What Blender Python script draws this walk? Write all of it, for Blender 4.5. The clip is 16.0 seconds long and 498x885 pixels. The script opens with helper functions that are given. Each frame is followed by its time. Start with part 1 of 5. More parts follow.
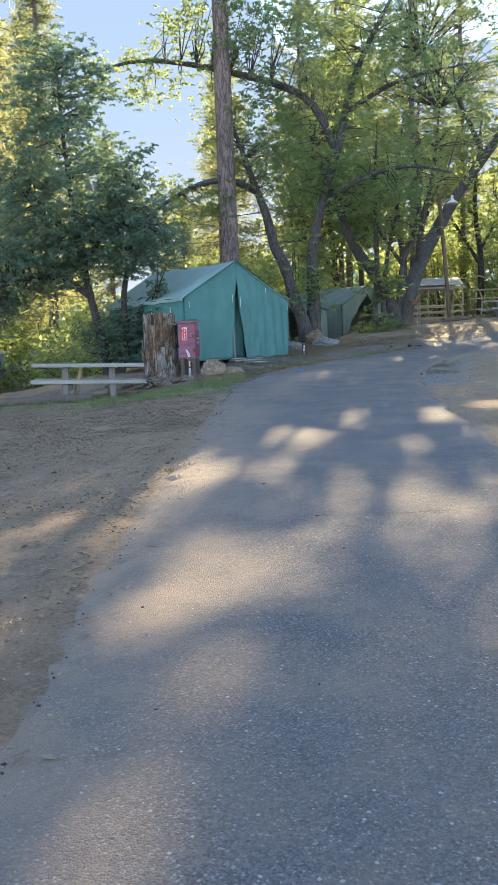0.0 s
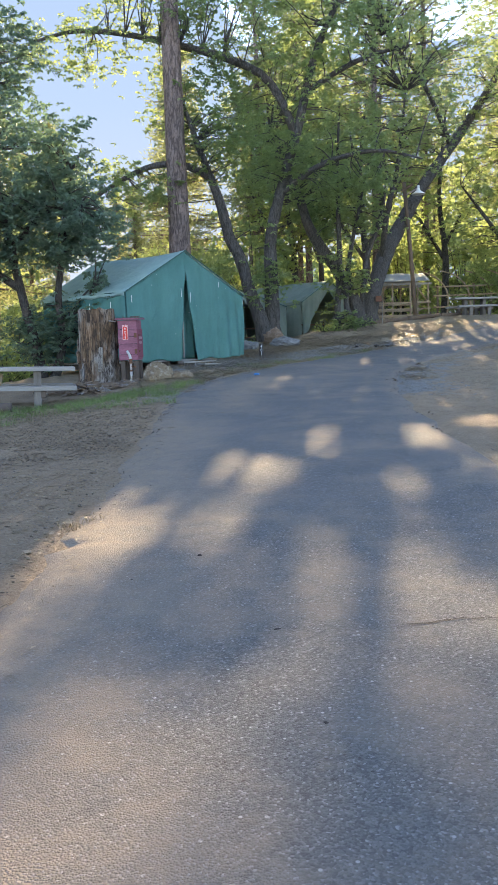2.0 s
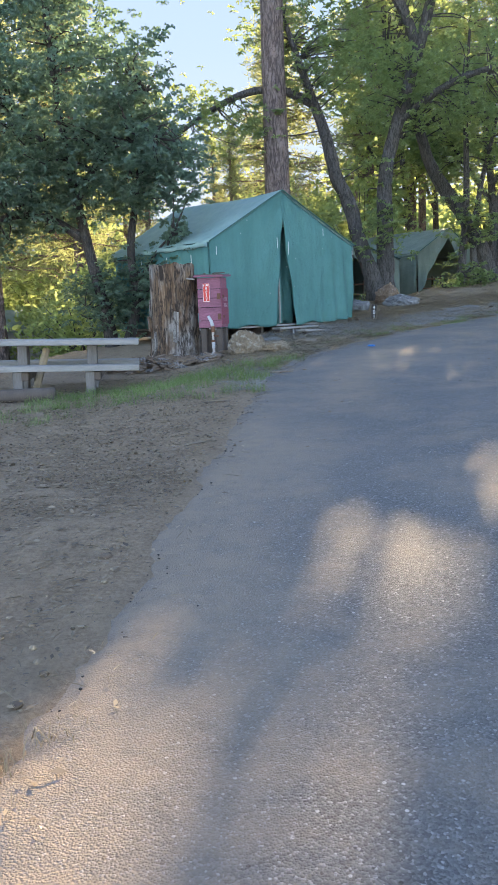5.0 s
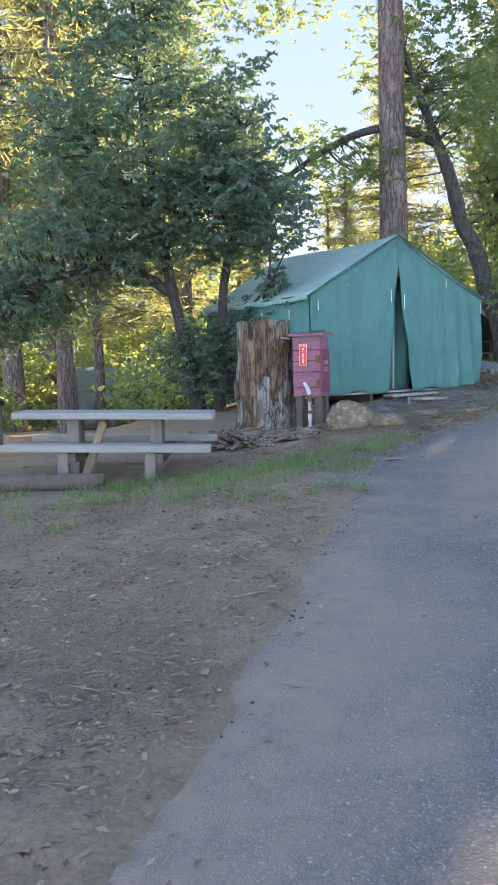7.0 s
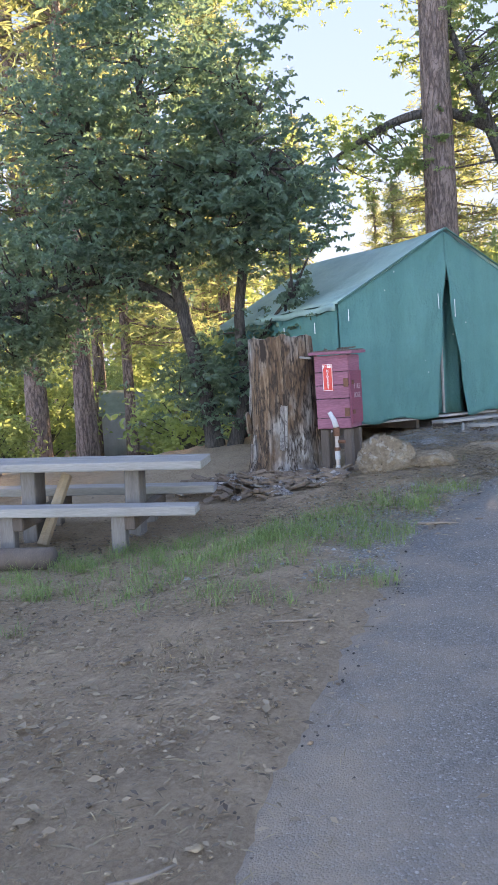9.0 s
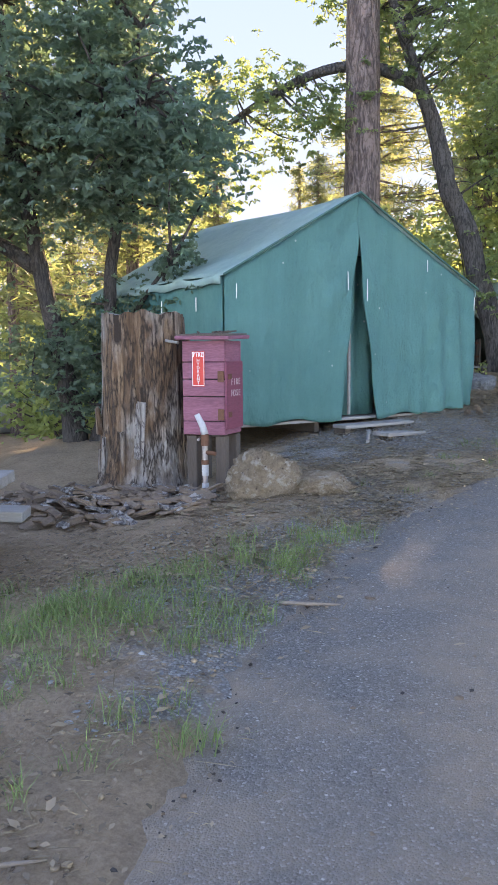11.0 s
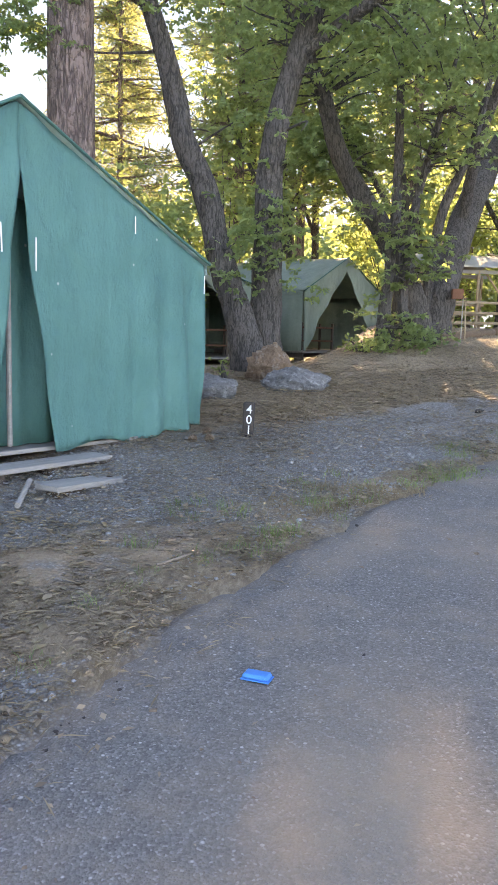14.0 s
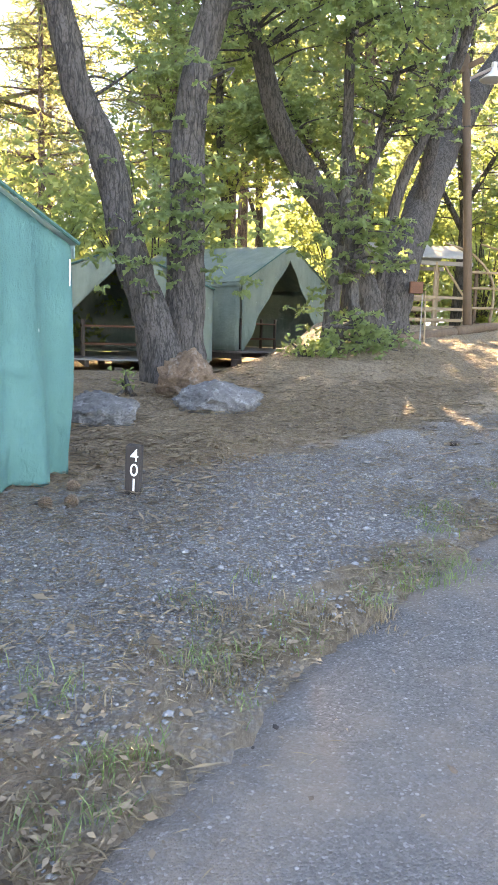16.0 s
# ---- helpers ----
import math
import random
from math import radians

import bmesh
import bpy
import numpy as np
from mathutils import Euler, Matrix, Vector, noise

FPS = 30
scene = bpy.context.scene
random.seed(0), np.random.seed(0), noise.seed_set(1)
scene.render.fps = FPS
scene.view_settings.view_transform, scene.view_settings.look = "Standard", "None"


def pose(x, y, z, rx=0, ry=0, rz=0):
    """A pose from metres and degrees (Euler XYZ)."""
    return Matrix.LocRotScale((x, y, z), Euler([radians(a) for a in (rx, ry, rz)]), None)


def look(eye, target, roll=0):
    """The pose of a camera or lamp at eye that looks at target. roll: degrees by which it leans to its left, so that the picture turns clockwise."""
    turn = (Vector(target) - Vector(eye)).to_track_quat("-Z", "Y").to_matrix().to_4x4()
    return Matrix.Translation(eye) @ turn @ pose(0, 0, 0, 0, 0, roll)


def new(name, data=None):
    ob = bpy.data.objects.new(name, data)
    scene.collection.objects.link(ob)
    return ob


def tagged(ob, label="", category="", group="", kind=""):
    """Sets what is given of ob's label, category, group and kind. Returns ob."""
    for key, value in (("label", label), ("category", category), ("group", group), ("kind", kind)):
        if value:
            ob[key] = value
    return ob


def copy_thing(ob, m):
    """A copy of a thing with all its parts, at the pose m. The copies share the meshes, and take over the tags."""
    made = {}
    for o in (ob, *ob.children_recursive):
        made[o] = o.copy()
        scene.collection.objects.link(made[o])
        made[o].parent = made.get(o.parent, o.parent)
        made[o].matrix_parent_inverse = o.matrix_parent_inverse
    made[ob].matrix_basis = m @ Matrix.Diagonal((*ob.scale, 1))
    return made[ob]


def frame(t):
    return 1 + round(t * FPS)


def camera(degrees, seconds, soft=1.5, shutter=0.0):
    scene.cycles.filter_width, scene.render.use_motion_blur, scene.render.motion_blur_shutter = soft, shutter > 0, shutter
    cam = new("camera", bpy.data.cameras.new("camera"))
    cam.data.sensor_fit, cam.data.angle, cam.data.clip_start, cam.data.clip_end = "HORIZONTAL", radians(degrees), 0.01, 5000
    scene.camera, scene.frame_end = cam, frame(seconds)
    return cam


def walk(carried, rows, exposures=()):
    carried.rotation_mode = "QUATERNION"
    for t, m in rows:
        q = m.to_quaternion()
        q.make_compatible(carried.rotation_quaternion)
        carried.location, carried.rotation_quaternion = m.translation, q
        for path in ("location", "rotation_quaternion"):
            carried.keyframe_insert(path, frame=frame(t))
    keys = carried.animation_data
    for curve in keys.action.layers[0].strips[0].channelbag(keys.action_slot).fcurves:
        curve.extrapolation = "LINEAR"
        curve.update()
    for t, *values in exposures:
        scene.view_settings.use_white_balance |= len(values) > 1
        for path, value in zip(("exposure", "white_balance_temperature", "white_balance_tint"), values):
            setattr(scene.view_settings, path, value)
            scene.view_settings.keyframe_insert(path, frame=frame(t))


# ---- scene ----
# ---- camera and light settings ----
SKY, SUNPOWER = 0.15, 3.0
EXPOSURES = [(0.0, 2.4, 7500, 14), (1.5, 2.35, 7550, 15), (3.0, 2.5, 7600, 16), (5.0, 2.6, 7600, 16), (8.0, 2.8, 8000, 22), (11.0, 2.8, 8400, 25), (13.0, 2.95, 8900, 26), (14.0, 3.15, 9200, 25), (15.0, 3.4, 9300, 23), (16.0, 3.6, 9300, 24)]
cam = camera(34.36, 16.0, 1.1)
# seconds, place in metres, turn in degrees
PATH = [
    (0.0, 0.024, 0.103, 1.450, 83.62, 2.15, 7.71),
    (0.5, -0.013, 0.675, 1.467, 84.16, 2.18, 8.20),
    (1.0, -0.035, 1.253, 1.485, 83.98, 2.26, 7.42),
    (1.5, -0.061, 1.844, 1.508, 83.48, 2.14, 6.41),
    (2.0, -0.098, 2.444, 1.534, 83.32, 2.00, 4.78),
    (2.5, -0.142, 3.034, 1.562, 83.20, 1.91, 3.06),
    (3.0, -0.222, 3.620, 1.589, 82.92, 2.37, 2.55),
    (3.5, -0.307, 4.207, 1.618, 82.68, 2.21, 2.66),
    (4.0, -0.398, 4.800, 1.647, 82.37, 1.92, 3.50),
    (4.5, -0.473, 5.380, 1.675, 81.57, 1.55, 6.57),
    (5.0, -0.583, 5.971, 1.705, 80.41, 2.33, 11.84),
    (7.5, -1.006, 9.052, 1.887, 85.57, 2.58, 22.13),
    (8.0, -1.080, 9.630, 1.922, 86.17, 3.54, 24.31),
    (10.5, -1.387, 12.403, 2.080, 84.09, 1.88, 20.64),
    (11.0, -1.438, 12.968, 2.109, 83.68, 0.45, 18.61),
    (11.5, -1.489, 13.525, 2.139, 82.83, -0.35, 17.06),
    (12.0, -1.506, 14.094, 2.170, 81.89, -0.89, 14.16),
    (12.5, -1.486, 14.684, 2.203, 81.65, -1.27, 10.23),
    (13.0, -1.443, 15.291, 2.238, 82.07, -1.21, 7.68),
    (13.5, -1.403, 15.900, 2.273, 82.31, -1.04, 5.87),
    (14.0, -1.346, 16.522, 2.307, 82.21, -1.60, 1.97),
    (14.5, -1.251, 17.157, 2.342, 82.03, -2.23, -2.27),
    (15.0, -1.162, 17.782, 2.376, 82.19, -2.35, -4.40),
    (15.5, -1.070, 18.397, 2.409, 81.78, -2.33, -4.12),
    (16.0, -1.002, 19.004, 2.442, 81.75, -1.84, -1.57),
]
walk(cam, [(t, pose(x, y, z, rx, ry, rz)) for t, x, y, z, rx, ry, rz in PATH], EXPOSURES)

# ---- world and sun ----
SUN = Vector((0.07, 0.93, 0.36)).normalized()
world = bpy.data.worlds.new("world")
scene.world = world
world.use_nodes = True
wn = world.node_tree
wn.nodes.clear()
sky = wn.nodes.new("ShaderNodeTexSky")
sky.sky_type = "NISHITA"
sky.sun_disc = False
sky.sun_elevation = math.asin(SUN.z)
sky.sun_rotation = math.atan2(SUN.x, SUN.y)
sky.air_density, sky.dust_density, sky.ozone_density = 0.85, 0.05, 2.0
sky.altitude = 1600
bg = wn.nodes.new("ShaderNodeBackground")
bg.inputs["Strength"].default_value = SKY
wo = wn.nodes.new("ShaderNodeOutputWorld")
wn.links.new(sky.outputs[0], bg.inputs[0])
wn.links.new(bg.outputs[0], wo.inputs[0])
sun_data = bpy.data.lights.new("sun", "SUN")
sun_data.energy, sun_data.angle, sun_data.color = SUNPOWER, radians(0.53), (1.0, 0.84, 0.55)
sun = new("sun", sun_data)
sun.matrix_basis = look((0, 0, 60), Vector((0, 0, 60)) - SUN)


# ---- sky beyond the woods ----
def sky_backdrop():
    """Pale evening sky far behind the trees, lower where the sun stands."""
    m = bpy.data.materials.new("evening_sky")
    m.use_nodes = True
    t = m.node_tree
    t.nodes.clear()
    out, em = t.nodes.new("ShaderNodeOutputMaterial"), t.nodes.new("ShaderNodeEmission")
    sep = t.nodes.new("ShaderNodeSeparateXYZ")
    rampn = t.nodes.new("ShaderNodeValToRGB")
    t.links.new(t.nodes.new("ShaderNodeTexCoord").outputs["Generated"], sep.inputs[0])
    t.links.new(sep.outputs[2], rampn.inputs[0])
    el = rampn.color_ramp.elements
    el[0].position, el[0].color = 0.0, (0.15, 0.18, 0.22, 1)
    el[1].position, el[1].color = 1.0, (0.07, 0.118, 0.215, 1)
    mid = el.new(0.45)
    mid.color = (0.098, 0.145, 0.218, 1)
    t.links.new(rampn.outputs[0], em.inputs[0])
    t.links.new(em.outputs[0], out.inputs[0])
    R, n = 560.0, 96
    az0 = math.degrees(math.atan2(SUN.x, SUN.y))
    verts, faces = [], []
    for i in range(n + 1):
        az = -70 + 130 * i / n
        u = min(1.0, max(0.0, (abs(az - az0) - 8) / 8))
        rise = 19.0 + 15.0 * u * u * (3 - 2 * u)
        x, y = R * math.sin(radians(az)), R * math.cos(radians(az))
        verts += [(x, y, -12.0), (x, y, R * math.tan(radians(rise)))]
    for i in range(n):
        faces.append((2 * i, 2 * i + 1, 2 * i + 3, 2 * i + 2))
    me = bpy.data.meshes.new("backdrop")
    me.from_pydata(verts, [], faces)
    me.materials.append(m)
    tagged(new("backdrop", me), "pale blue evening sky", "sky", kind="structure")


sky_backdrop()


# ---- materials ----
def nodes_of(name):
    m = bpy.data.materials.new(name)
    m.use_nodes = True
    return m, m.node_tree, m.node_tree.nodes["Principled BSDF"]


def link(t, a, b):
    t.links.new(a, b)


def coords(t, kind="Object"):
    return t.nodes.new("ShaderNodeTexCoord").outputs[kind]


def noise_node(t, vec, scale, detail=6.0, rough=0.6, stretch=None):
    if stretch:
        mp = t.nodes.new("ShaderNodeMapping")
        mp.inputs["Scale"].default_value = stretch
        link(t, vec, mp.inputs[0])
        vec = mp.outputs[0]
    n = t.nodes.new("ShaderNodeTexNoise")
    n.inputs["Scale"].default_value, n.inputs["Detail"].default_value = scale, detail
    n.inputs["Roughness"].default_value = rough
    link(t, vec, n.inputs["Vector"])
    return n.outputs["Fac"]


def voronoi_node(t, vec, scale, feature="F1", out="Distance"):
    n = t.nodes.new("ShaderNodeTexVoronoi")
    n.feature = feature
    n.inputs["Scale"].default_value = scale
    link(t, vec, n.inputs["Vector"])
    return n.outputs[out]


def ramp(t, fac, stops):
    r = t.nodes.new("ShaderNodeValToRGB")
    el = r.color_ramp.elements
    while len(el) < len(stops):
        el.new(0.5)
    for e, (p, c) in zip(el, stops):
        e.position = p
        e.color = (*c, 1) if len(c) == 3 else c
    link(t, fac, r.inputs[0])
    return r.outputs[0]


def grey(v):
    return (v, v, v)


def blend(t, fac, a, b, mode="MIX"):
    m = t.nodes.new("ShaderNodeMix")
    m.data_type, m.blend_type = "RGBA", mode
    for s, v in ((m.inputs[0], fac), (m.inputs[6], a), (m.inputs[7], b)):
        if isinstance(v, (int, float)):
            s.default_value = v
        elif isinstance(v, tuple):
            s.default_value = (*v, 1)
        else:
            link(t, v, s)
    return m.outputs[2]


def calc(t, op, a, b=0.0):
    m = t.nodes.new("ShaderNodeMath")
    m.operation = op
    for s, v in zip(m.inputs, (a, b)):
        if isinstance(v, (int, float)):
            s.default_value = v
        else:
            link(t, v, s)
    return m.outputs[0]


def bumped(t, bsdf, height, strength, distance):
    b = t.nodes.new("ShaderNodeBump")
    b.inputs["Strength"].default_value, b.inputs["Distance"].default_value = strength, distance
    link(t, height, b.inputs["Height"])
    link(t, b.outputs[0], bsdf.inputs["Normal"])


def stone_material(name, dark, light, stain):
    m, t, b = nodes_of(name)
    v = coords(t)
    n1, n2 = noise_node(t, v, 4, 8, 0.7), noise_node(t, v, 28, 6, 0.75)
    c = blend(t, 0.5, ramp(t, n1, [(0.3, dark), (0.7, light)]), ramp(t, n2, [(0.3, tuple(x * 0.5 for x in dark)), (0.7, light)]))
    lich = ramp(t, noise_node(t, v, 9, 5, 0.7), [(0.54, grey(0)), (0.64, grey(0.7))])
    c = blend(t, lich, c, stain)
    pit = voronoi_node(t, v, 14)
    c = blend(t, ramp(t, pit, [(0.05, grey(0.8)), (0.16, grey(0))]), c, tuple(x * 0.3 for x in dark))
    link(t, c, b.inputs["Base Color"])
    b.inputs["Roughness"].default_value = 0.95
    bumped(t, b, calc(t, "ADD", n1, calc(t, "ADD", n2, calc(t, "MULTIPLY", pit, 0.6))), 1.0, 0.05)
    return m


def plain(name, colour, rough=0.6, metal=0.0, var=0.25, scale=8.0, bump=0.3, stretch=None, second=None):
    """A surface of one paint or stuff, with wear at two scales."""
    m, t, b = nodes_of(name)
    v = coords(t)
    big = noise_node(t, v, scale * 0.3, 4, 0.6, stretch)
    fine = noise_node(t, v, scale * 4, 5, 0.7, stretch)
    dark = tuple(c * (1 - var) for c in colour)
    light = tuple(min(1, c * (1 + var)) for c in (second or colour))
    c1 = ramp(t, big, [(0.3, dark), (0.7, light)])
    c2 = blend(t, 0.5, c1, ramp(t, fine, [(0.3, dark), (0.7, light)]))
    link(t, c2, b.inputs["Base Color"])
    b.inputs["Roughness"].default_value, b.inputs["Metallic"].default_value = rough, metal
    bumped(t, b, fine, bump, 0.01)
    return m


def bark_material(name, dark, light, scale, depth):
    """Long wavy furrows between plates."""
    m, t, b = nodes_of(name)
    v = coords(t)
    n1 = noise_node(t, v, scale, 3, 0.55, (1, 1, 0.2))
    n2 = noise_node(t, v, scale * 1.7, 3, 0.55, (1, 1, 0.45))
    f1 = calc(t, "ABSOLUTE", calc(t, "SUBTRACT", n1, 0.5))
    f2 = calc(t, "ABSOLUTE", calc(t, "SUBTRACT", n2, 0.5))
    edge = calc(t, "MINIMUM", f1, calc(t, "ADD", f2, 0.02))
    fine = noise_node(t, v, 45, 6, 0.7, (1, 1, 0.4))
    big = noise_node(t, v, 1.2, 3)
    crack = ramp(t, edge, [(0.0, grey(0)), (0.07, grey(1))])
    c = ramp(t, fine, [(0.3, tuple(0.6 * a + 0.4 * d for a, d in zip(light, dark))), (0.72, light)])
    c = blend(t, calc(t, "MULTIPLY", big, 0.5), c, tuple(0.4 * a + 0.6 * d for a, d in zip(light, dark)))
    c = blend(t, crack, dark, c)
    link(t, c, b.inputs["Base Color"])
    b.inputs["Roughness"].default_value = 0.9
    bumped(t, b, calc(t, "ADD", crack, calc(t, "MULTIPLY", fine, 0.6)), 0.8, depth)
    return m


def dead_wood(name, dark, light, silver):
    """Barkless wood: long fibres, dark checks and silvered patches."""
    m, t, b = nodes_of(name)
    v = coords(t)
    fibre = noise_node(t, v, 22, 6, 0.7, (1, 1, 0.10))
    mid = noise_node(t, v, 6, 5, 0.65, (1, 1, 0.22))
    patch = noise_node(t, v, 2.2, 4, 0.6, (1, 1, 0.5))
    c = ramp(t, fibre, [(0.28, tuple(x * 0.45 for x in dark)), (0.45, dark), (0.68, light)])
    c = blend(t, ramp(t, patch, [(0.45, grey(0)), (0.62, grey(0.85))]), c, ramp(t, fibre, [(0.3, tuple(x * 0.4 for x in silver)), (0.6, silver)]))
    chk = calc(t, "ABSOLUTE", calc(t, "SUBTRACT", noise_node(t, v, 7, 4, 0.6, (1, 1, 0.22)), 0.5))
    crack = ramp(t, calc(t, "MINIMUM", chk, calc(t, "MAXIMUM", calc(t, "SUBTRACT", mid, 0.38), 0.0)), [(0.0, grey(1)), (0.05, grey(0))])
    c = blend(t, ramp(t, noise_node(t, v, 9, 6, 0.7, (1, 1, 0.5)), [(0.4, grey(0.5)), (0.6, grey(0))]), c, tuple(x * 0.5 for x in dark))
    c = blend(t, crack, c, (0.035, 0.022, 0.015))
    link(t, c, b.inputs["Base Color"])
    b.inputs["Roughness"].default_value = 0.9
    bumped(t, b, calc(t, "ADD", calc(t, "MULTIPLY", mid, 2.0), fibre), 1.0, 0.05)
    return m


def leaf_material(name, dark, light, through_colour, amount=0.5):
    m, t, b = nodes_of(name)
    geo = t.nodes.new("ShaderNodeNewGeometry")
    patch = noise_node(t, coords(t), 0.8, 2)
    rnd = geo.outputs["Random Per Island"]
    f = calc(t, "ADD", calc(t, "MULTIPLY", rnd, 0.7), calc(t, "MULTIPLY", calc(t, "SUBTRACT", patch, 0.35), 0.7))
    link(t, ramp(t, f, [(0.05, dark), (0.8, light)]), b.inputs["Base Color"])
    b.inputs["Roughness"].default_value = 0.5
    tr = t.nodes.new("ShaderNodeBsdfTranslucent")
    link(t, ramp(t, f, [(0.0, tuple(c * 0.6 for c in through_colour)), (0.9, through_colour)]), tr.inputs["Color"])
    mx = t.nodes.new("ShaderNodeMixShader")
    mx.inputs[0].default_value = amount
    link(t, b.outputs[0], mx.inputs[1])
    link(t, tr.outputs[0], mx.inputs[2])
    link(t, mx.outputs[0], t.nodes["Material Output"].inputs["Surface"])
    return m


def asphalt_material():
    m, t, b = nodes_of("asphalt")
    v = coords(t)
    stone = voronoi_node(t, v, 120, out="Color")
    sep = t.nodes.new("ShaderNodeSeparateColor")
    link(t, stone, sep.inputs[0])
    dist = voronoi_node(t, v, 120)
    grain = ramp(t, sep.outputs[0], [(0.0, (0.060, 0.058, 0.055)), (0.6, (0.120, 0.116, 0.112)), (0.92, (0.168, 0.162, 0.156)), (1.0, (0.30, 0.29, 0.28))])
    sparse = voronoi_node(t, v, 26)
    chip = ramp(t, sparse, [(0.13, grey(1)), (0.2, grey(0))])
    pick = t.nodes.new("ShaderNodeSeparateColor")
    link(t, voronoi_node(t, v, 26, out="Color"), pick.inputs[0])
    chipn = ramp(t, pick.outputs[1], [(0.88, grey(0)), (0.89, grey(1))])
    c = blend(t, calc(t, "MULTIPLY", chip, chipn), grain, (0.45, 0.43, 0.41))
    speck = ramp(t, pick.outputs[2], [(0.90, grey(0)), (0.92, grey(1))])
    c = blend(t, calc(t, "MULTIPLY", chip, speck), c, (0.035, 0.03, 0.028))
    big = noise_node(t, v, 0.55, 5, 0.6)
    c = blend(t, ramp(t, big, [(0.35, grey(0.0)), (0.75, grey(0.45))]), c, (0.22, 0.185, 0.155))
    dust = noise_node(t, v, 1.5, 8, 0.68)
    c = blend(t, ramp(t, dust, [(0.46, grey(0.0)), (0.72, grey(0.7))]), c, (0.27, 0.205, 0.15))
    at = t.nodes.new("ShaderNodeAttribute")
    at.attribute_name = "dusty"
    c = blend(t, calc(t, "MULTIPLY", at.outputs["Fac"], ramp(t, noise_node(t, v, 5, 8, 0.75), [(0.3, grey(0.25)), (0.62, grey(1))])), c, (0.29, 0.215, 0.152))
    link(t, c, b.inputs["Base Color"])
    b.inputs["Roughness"].default_value = 0.85
    h = calc(t, "ADD", calc(t, "MULTIPLY", dist, -1.0), calc(t, "MULTIPLY", noise_node(t, v, 240, 3), 0.5))
    bumped(t, b, h, 0.8, 0.006)
    return m


def ground_material():
    """Packed dirt, gravel and dry litter, mixed by the painted attribute and noise."""
    m, t, b = nodes_of("ground_soil")
    v = coords(t)
    at = t.nodes.new("ShaderNodeAttribute")
    at.attribute_name = "cover"
    sep = t.nodes.new("ShaderNodeSeparateColor")
    link(t, at.outputs["Color"], sep.inputs[0])
    fine = noise_node(t, v, 38, 8, 0.75)
    mid = noise_node(t, v, 3.1, 7, 0.7)
    soil = blend(t, 0.5, ramp(t, fine, [(0.3, (0.10, 0.066, 0.042)), (0.5, (0.31, 0.215, 0.135)), (0.75, (0.56, 0.41, 0.275))]),
                 ramp(t, mid, [(0.3, (0.21, 0.14, 0.088)), (0.7, (0.46, 0.325, 0.21))]))
    cell = voronoi_node(t, v, 62, out="Color")
    sc = t.nodes.new("ShaderNodeSeparateColor")
    link(t, cell, sc.inputs[0])
    dist = voronoi_node(t, v, 62)
    stones = ramp(t, sc.outputs[0], [(0.0, (0.17, 0.165, 0.165)), (0.5, (0.31, 0.305, 0.30)), (0.85, (0.43, 0.42, 0.41)), (1.0, (0.58, 0.56, 0.53))])
    stones = blend(t, ramp(t, dist, [(0.25, grey(0)), (0.6, grey(0.75))]), stones, (0.19, 0.165, 0.14))
    straw = noise_node(t, v, 26, 6, 0.8, (1, 0.25, 1))
    litter = ramp(t, straw, [(0.3, (0.13, 0.09, 0.06)), (0.5, (0.27, 0.195, 0.125)), (0.7, (0.44, 0.335, 0.22))])
    edge = calc(t, "MULTIPLY", calc(t, "SUBTRACT", noise_node(t, v, 2.2, 6, 0.7), 0.5), 1.3)
    g = ramp(t, calc(t, "ADD", sep.outputs[0], edge), [(0.38, grey(0)), (0.62, grey(1))])
    l = ramp(t, calc(t, "ADD", sep.outputs[1], edge), [(0.38, grey(0)), (0.62, grey(1))])
    c = blend(t, l, soil, litter)
    c = blend(t, g, c, stones)
    link(t, c, b.inputs["Base Color"])
    b.inputs["Roughness"].default_value = 0.95
    clod = noise_node(t, v, 11, 7, 0.7)
    h = calc(t, "ADD", calc(t, "MULTIPLY", dist, calc(t, "MULTIPLY", g, -1.2)), calc(t, "ADD", calc(t, "MULTIPLY", clod, 1.5), calc(t, "ADD", fine, straw)))
    bumped(t, b, h, 1.0, 0.022)
    return m


def canvas_material(name, base, second):
    m, t, b = nodes_of(name)
    v = coords(t)
    big = noise_node(t, v, 1.1, 6, 0.65)
    streak = noise_node(t, v, 3.0, 5, 0.6, (1.6, 1.6, 0.25))
    c = blend(t, ramp(t, streak, [(0.35, grey(0)), (0.75, grey(0.55))]), ramp(t, big, [(0.3, base), (0.72, second)]), tuple(x * 0.82 for x in base))
    spot = voronoi_node(t, v, 3.0)
    c = blend(t, ramp(t, spot, [(0.025, grey(0.6)), (0.05, grey(0))]), c, (0.5, 0.55, 0.52))
    link(t, c, b.inputs["Base Color"])
    b.inputs["Roughness"].default_value = 0.75
    weave = noise_node(t, v, 140, 2)
    sag = noise_node(t, v, 2.2, 4, 0.55)
    crease = noise_node(t, v, 7, 5, 0.6, (1.0, 1.0, 0.5))
    bumped(t, b, calc(t, "ADD", calc(t, "ADD", calc(t, "MULTIPLY", weave, 0.04), sag), calc(t, "MULTIPLY", crease, 0.45)), 0.9, 0.09)
    tr = t.nodes.new("ShaderNodeBsdfTranslucent")
    link(t, c, tr.inputs["Color"])
    mx = t.nodes.new("ShaderNodeMixShader")
    mx.inputs[0].default_value = 0.18
    link(t, b.outputs[0], mx.inputs[1])
    link(t, tr.outputs[0], mx.inputs[2])
    link(t, mx.outputs[0], t.nodes["Material Output"].inputs["Surface"])
    return m


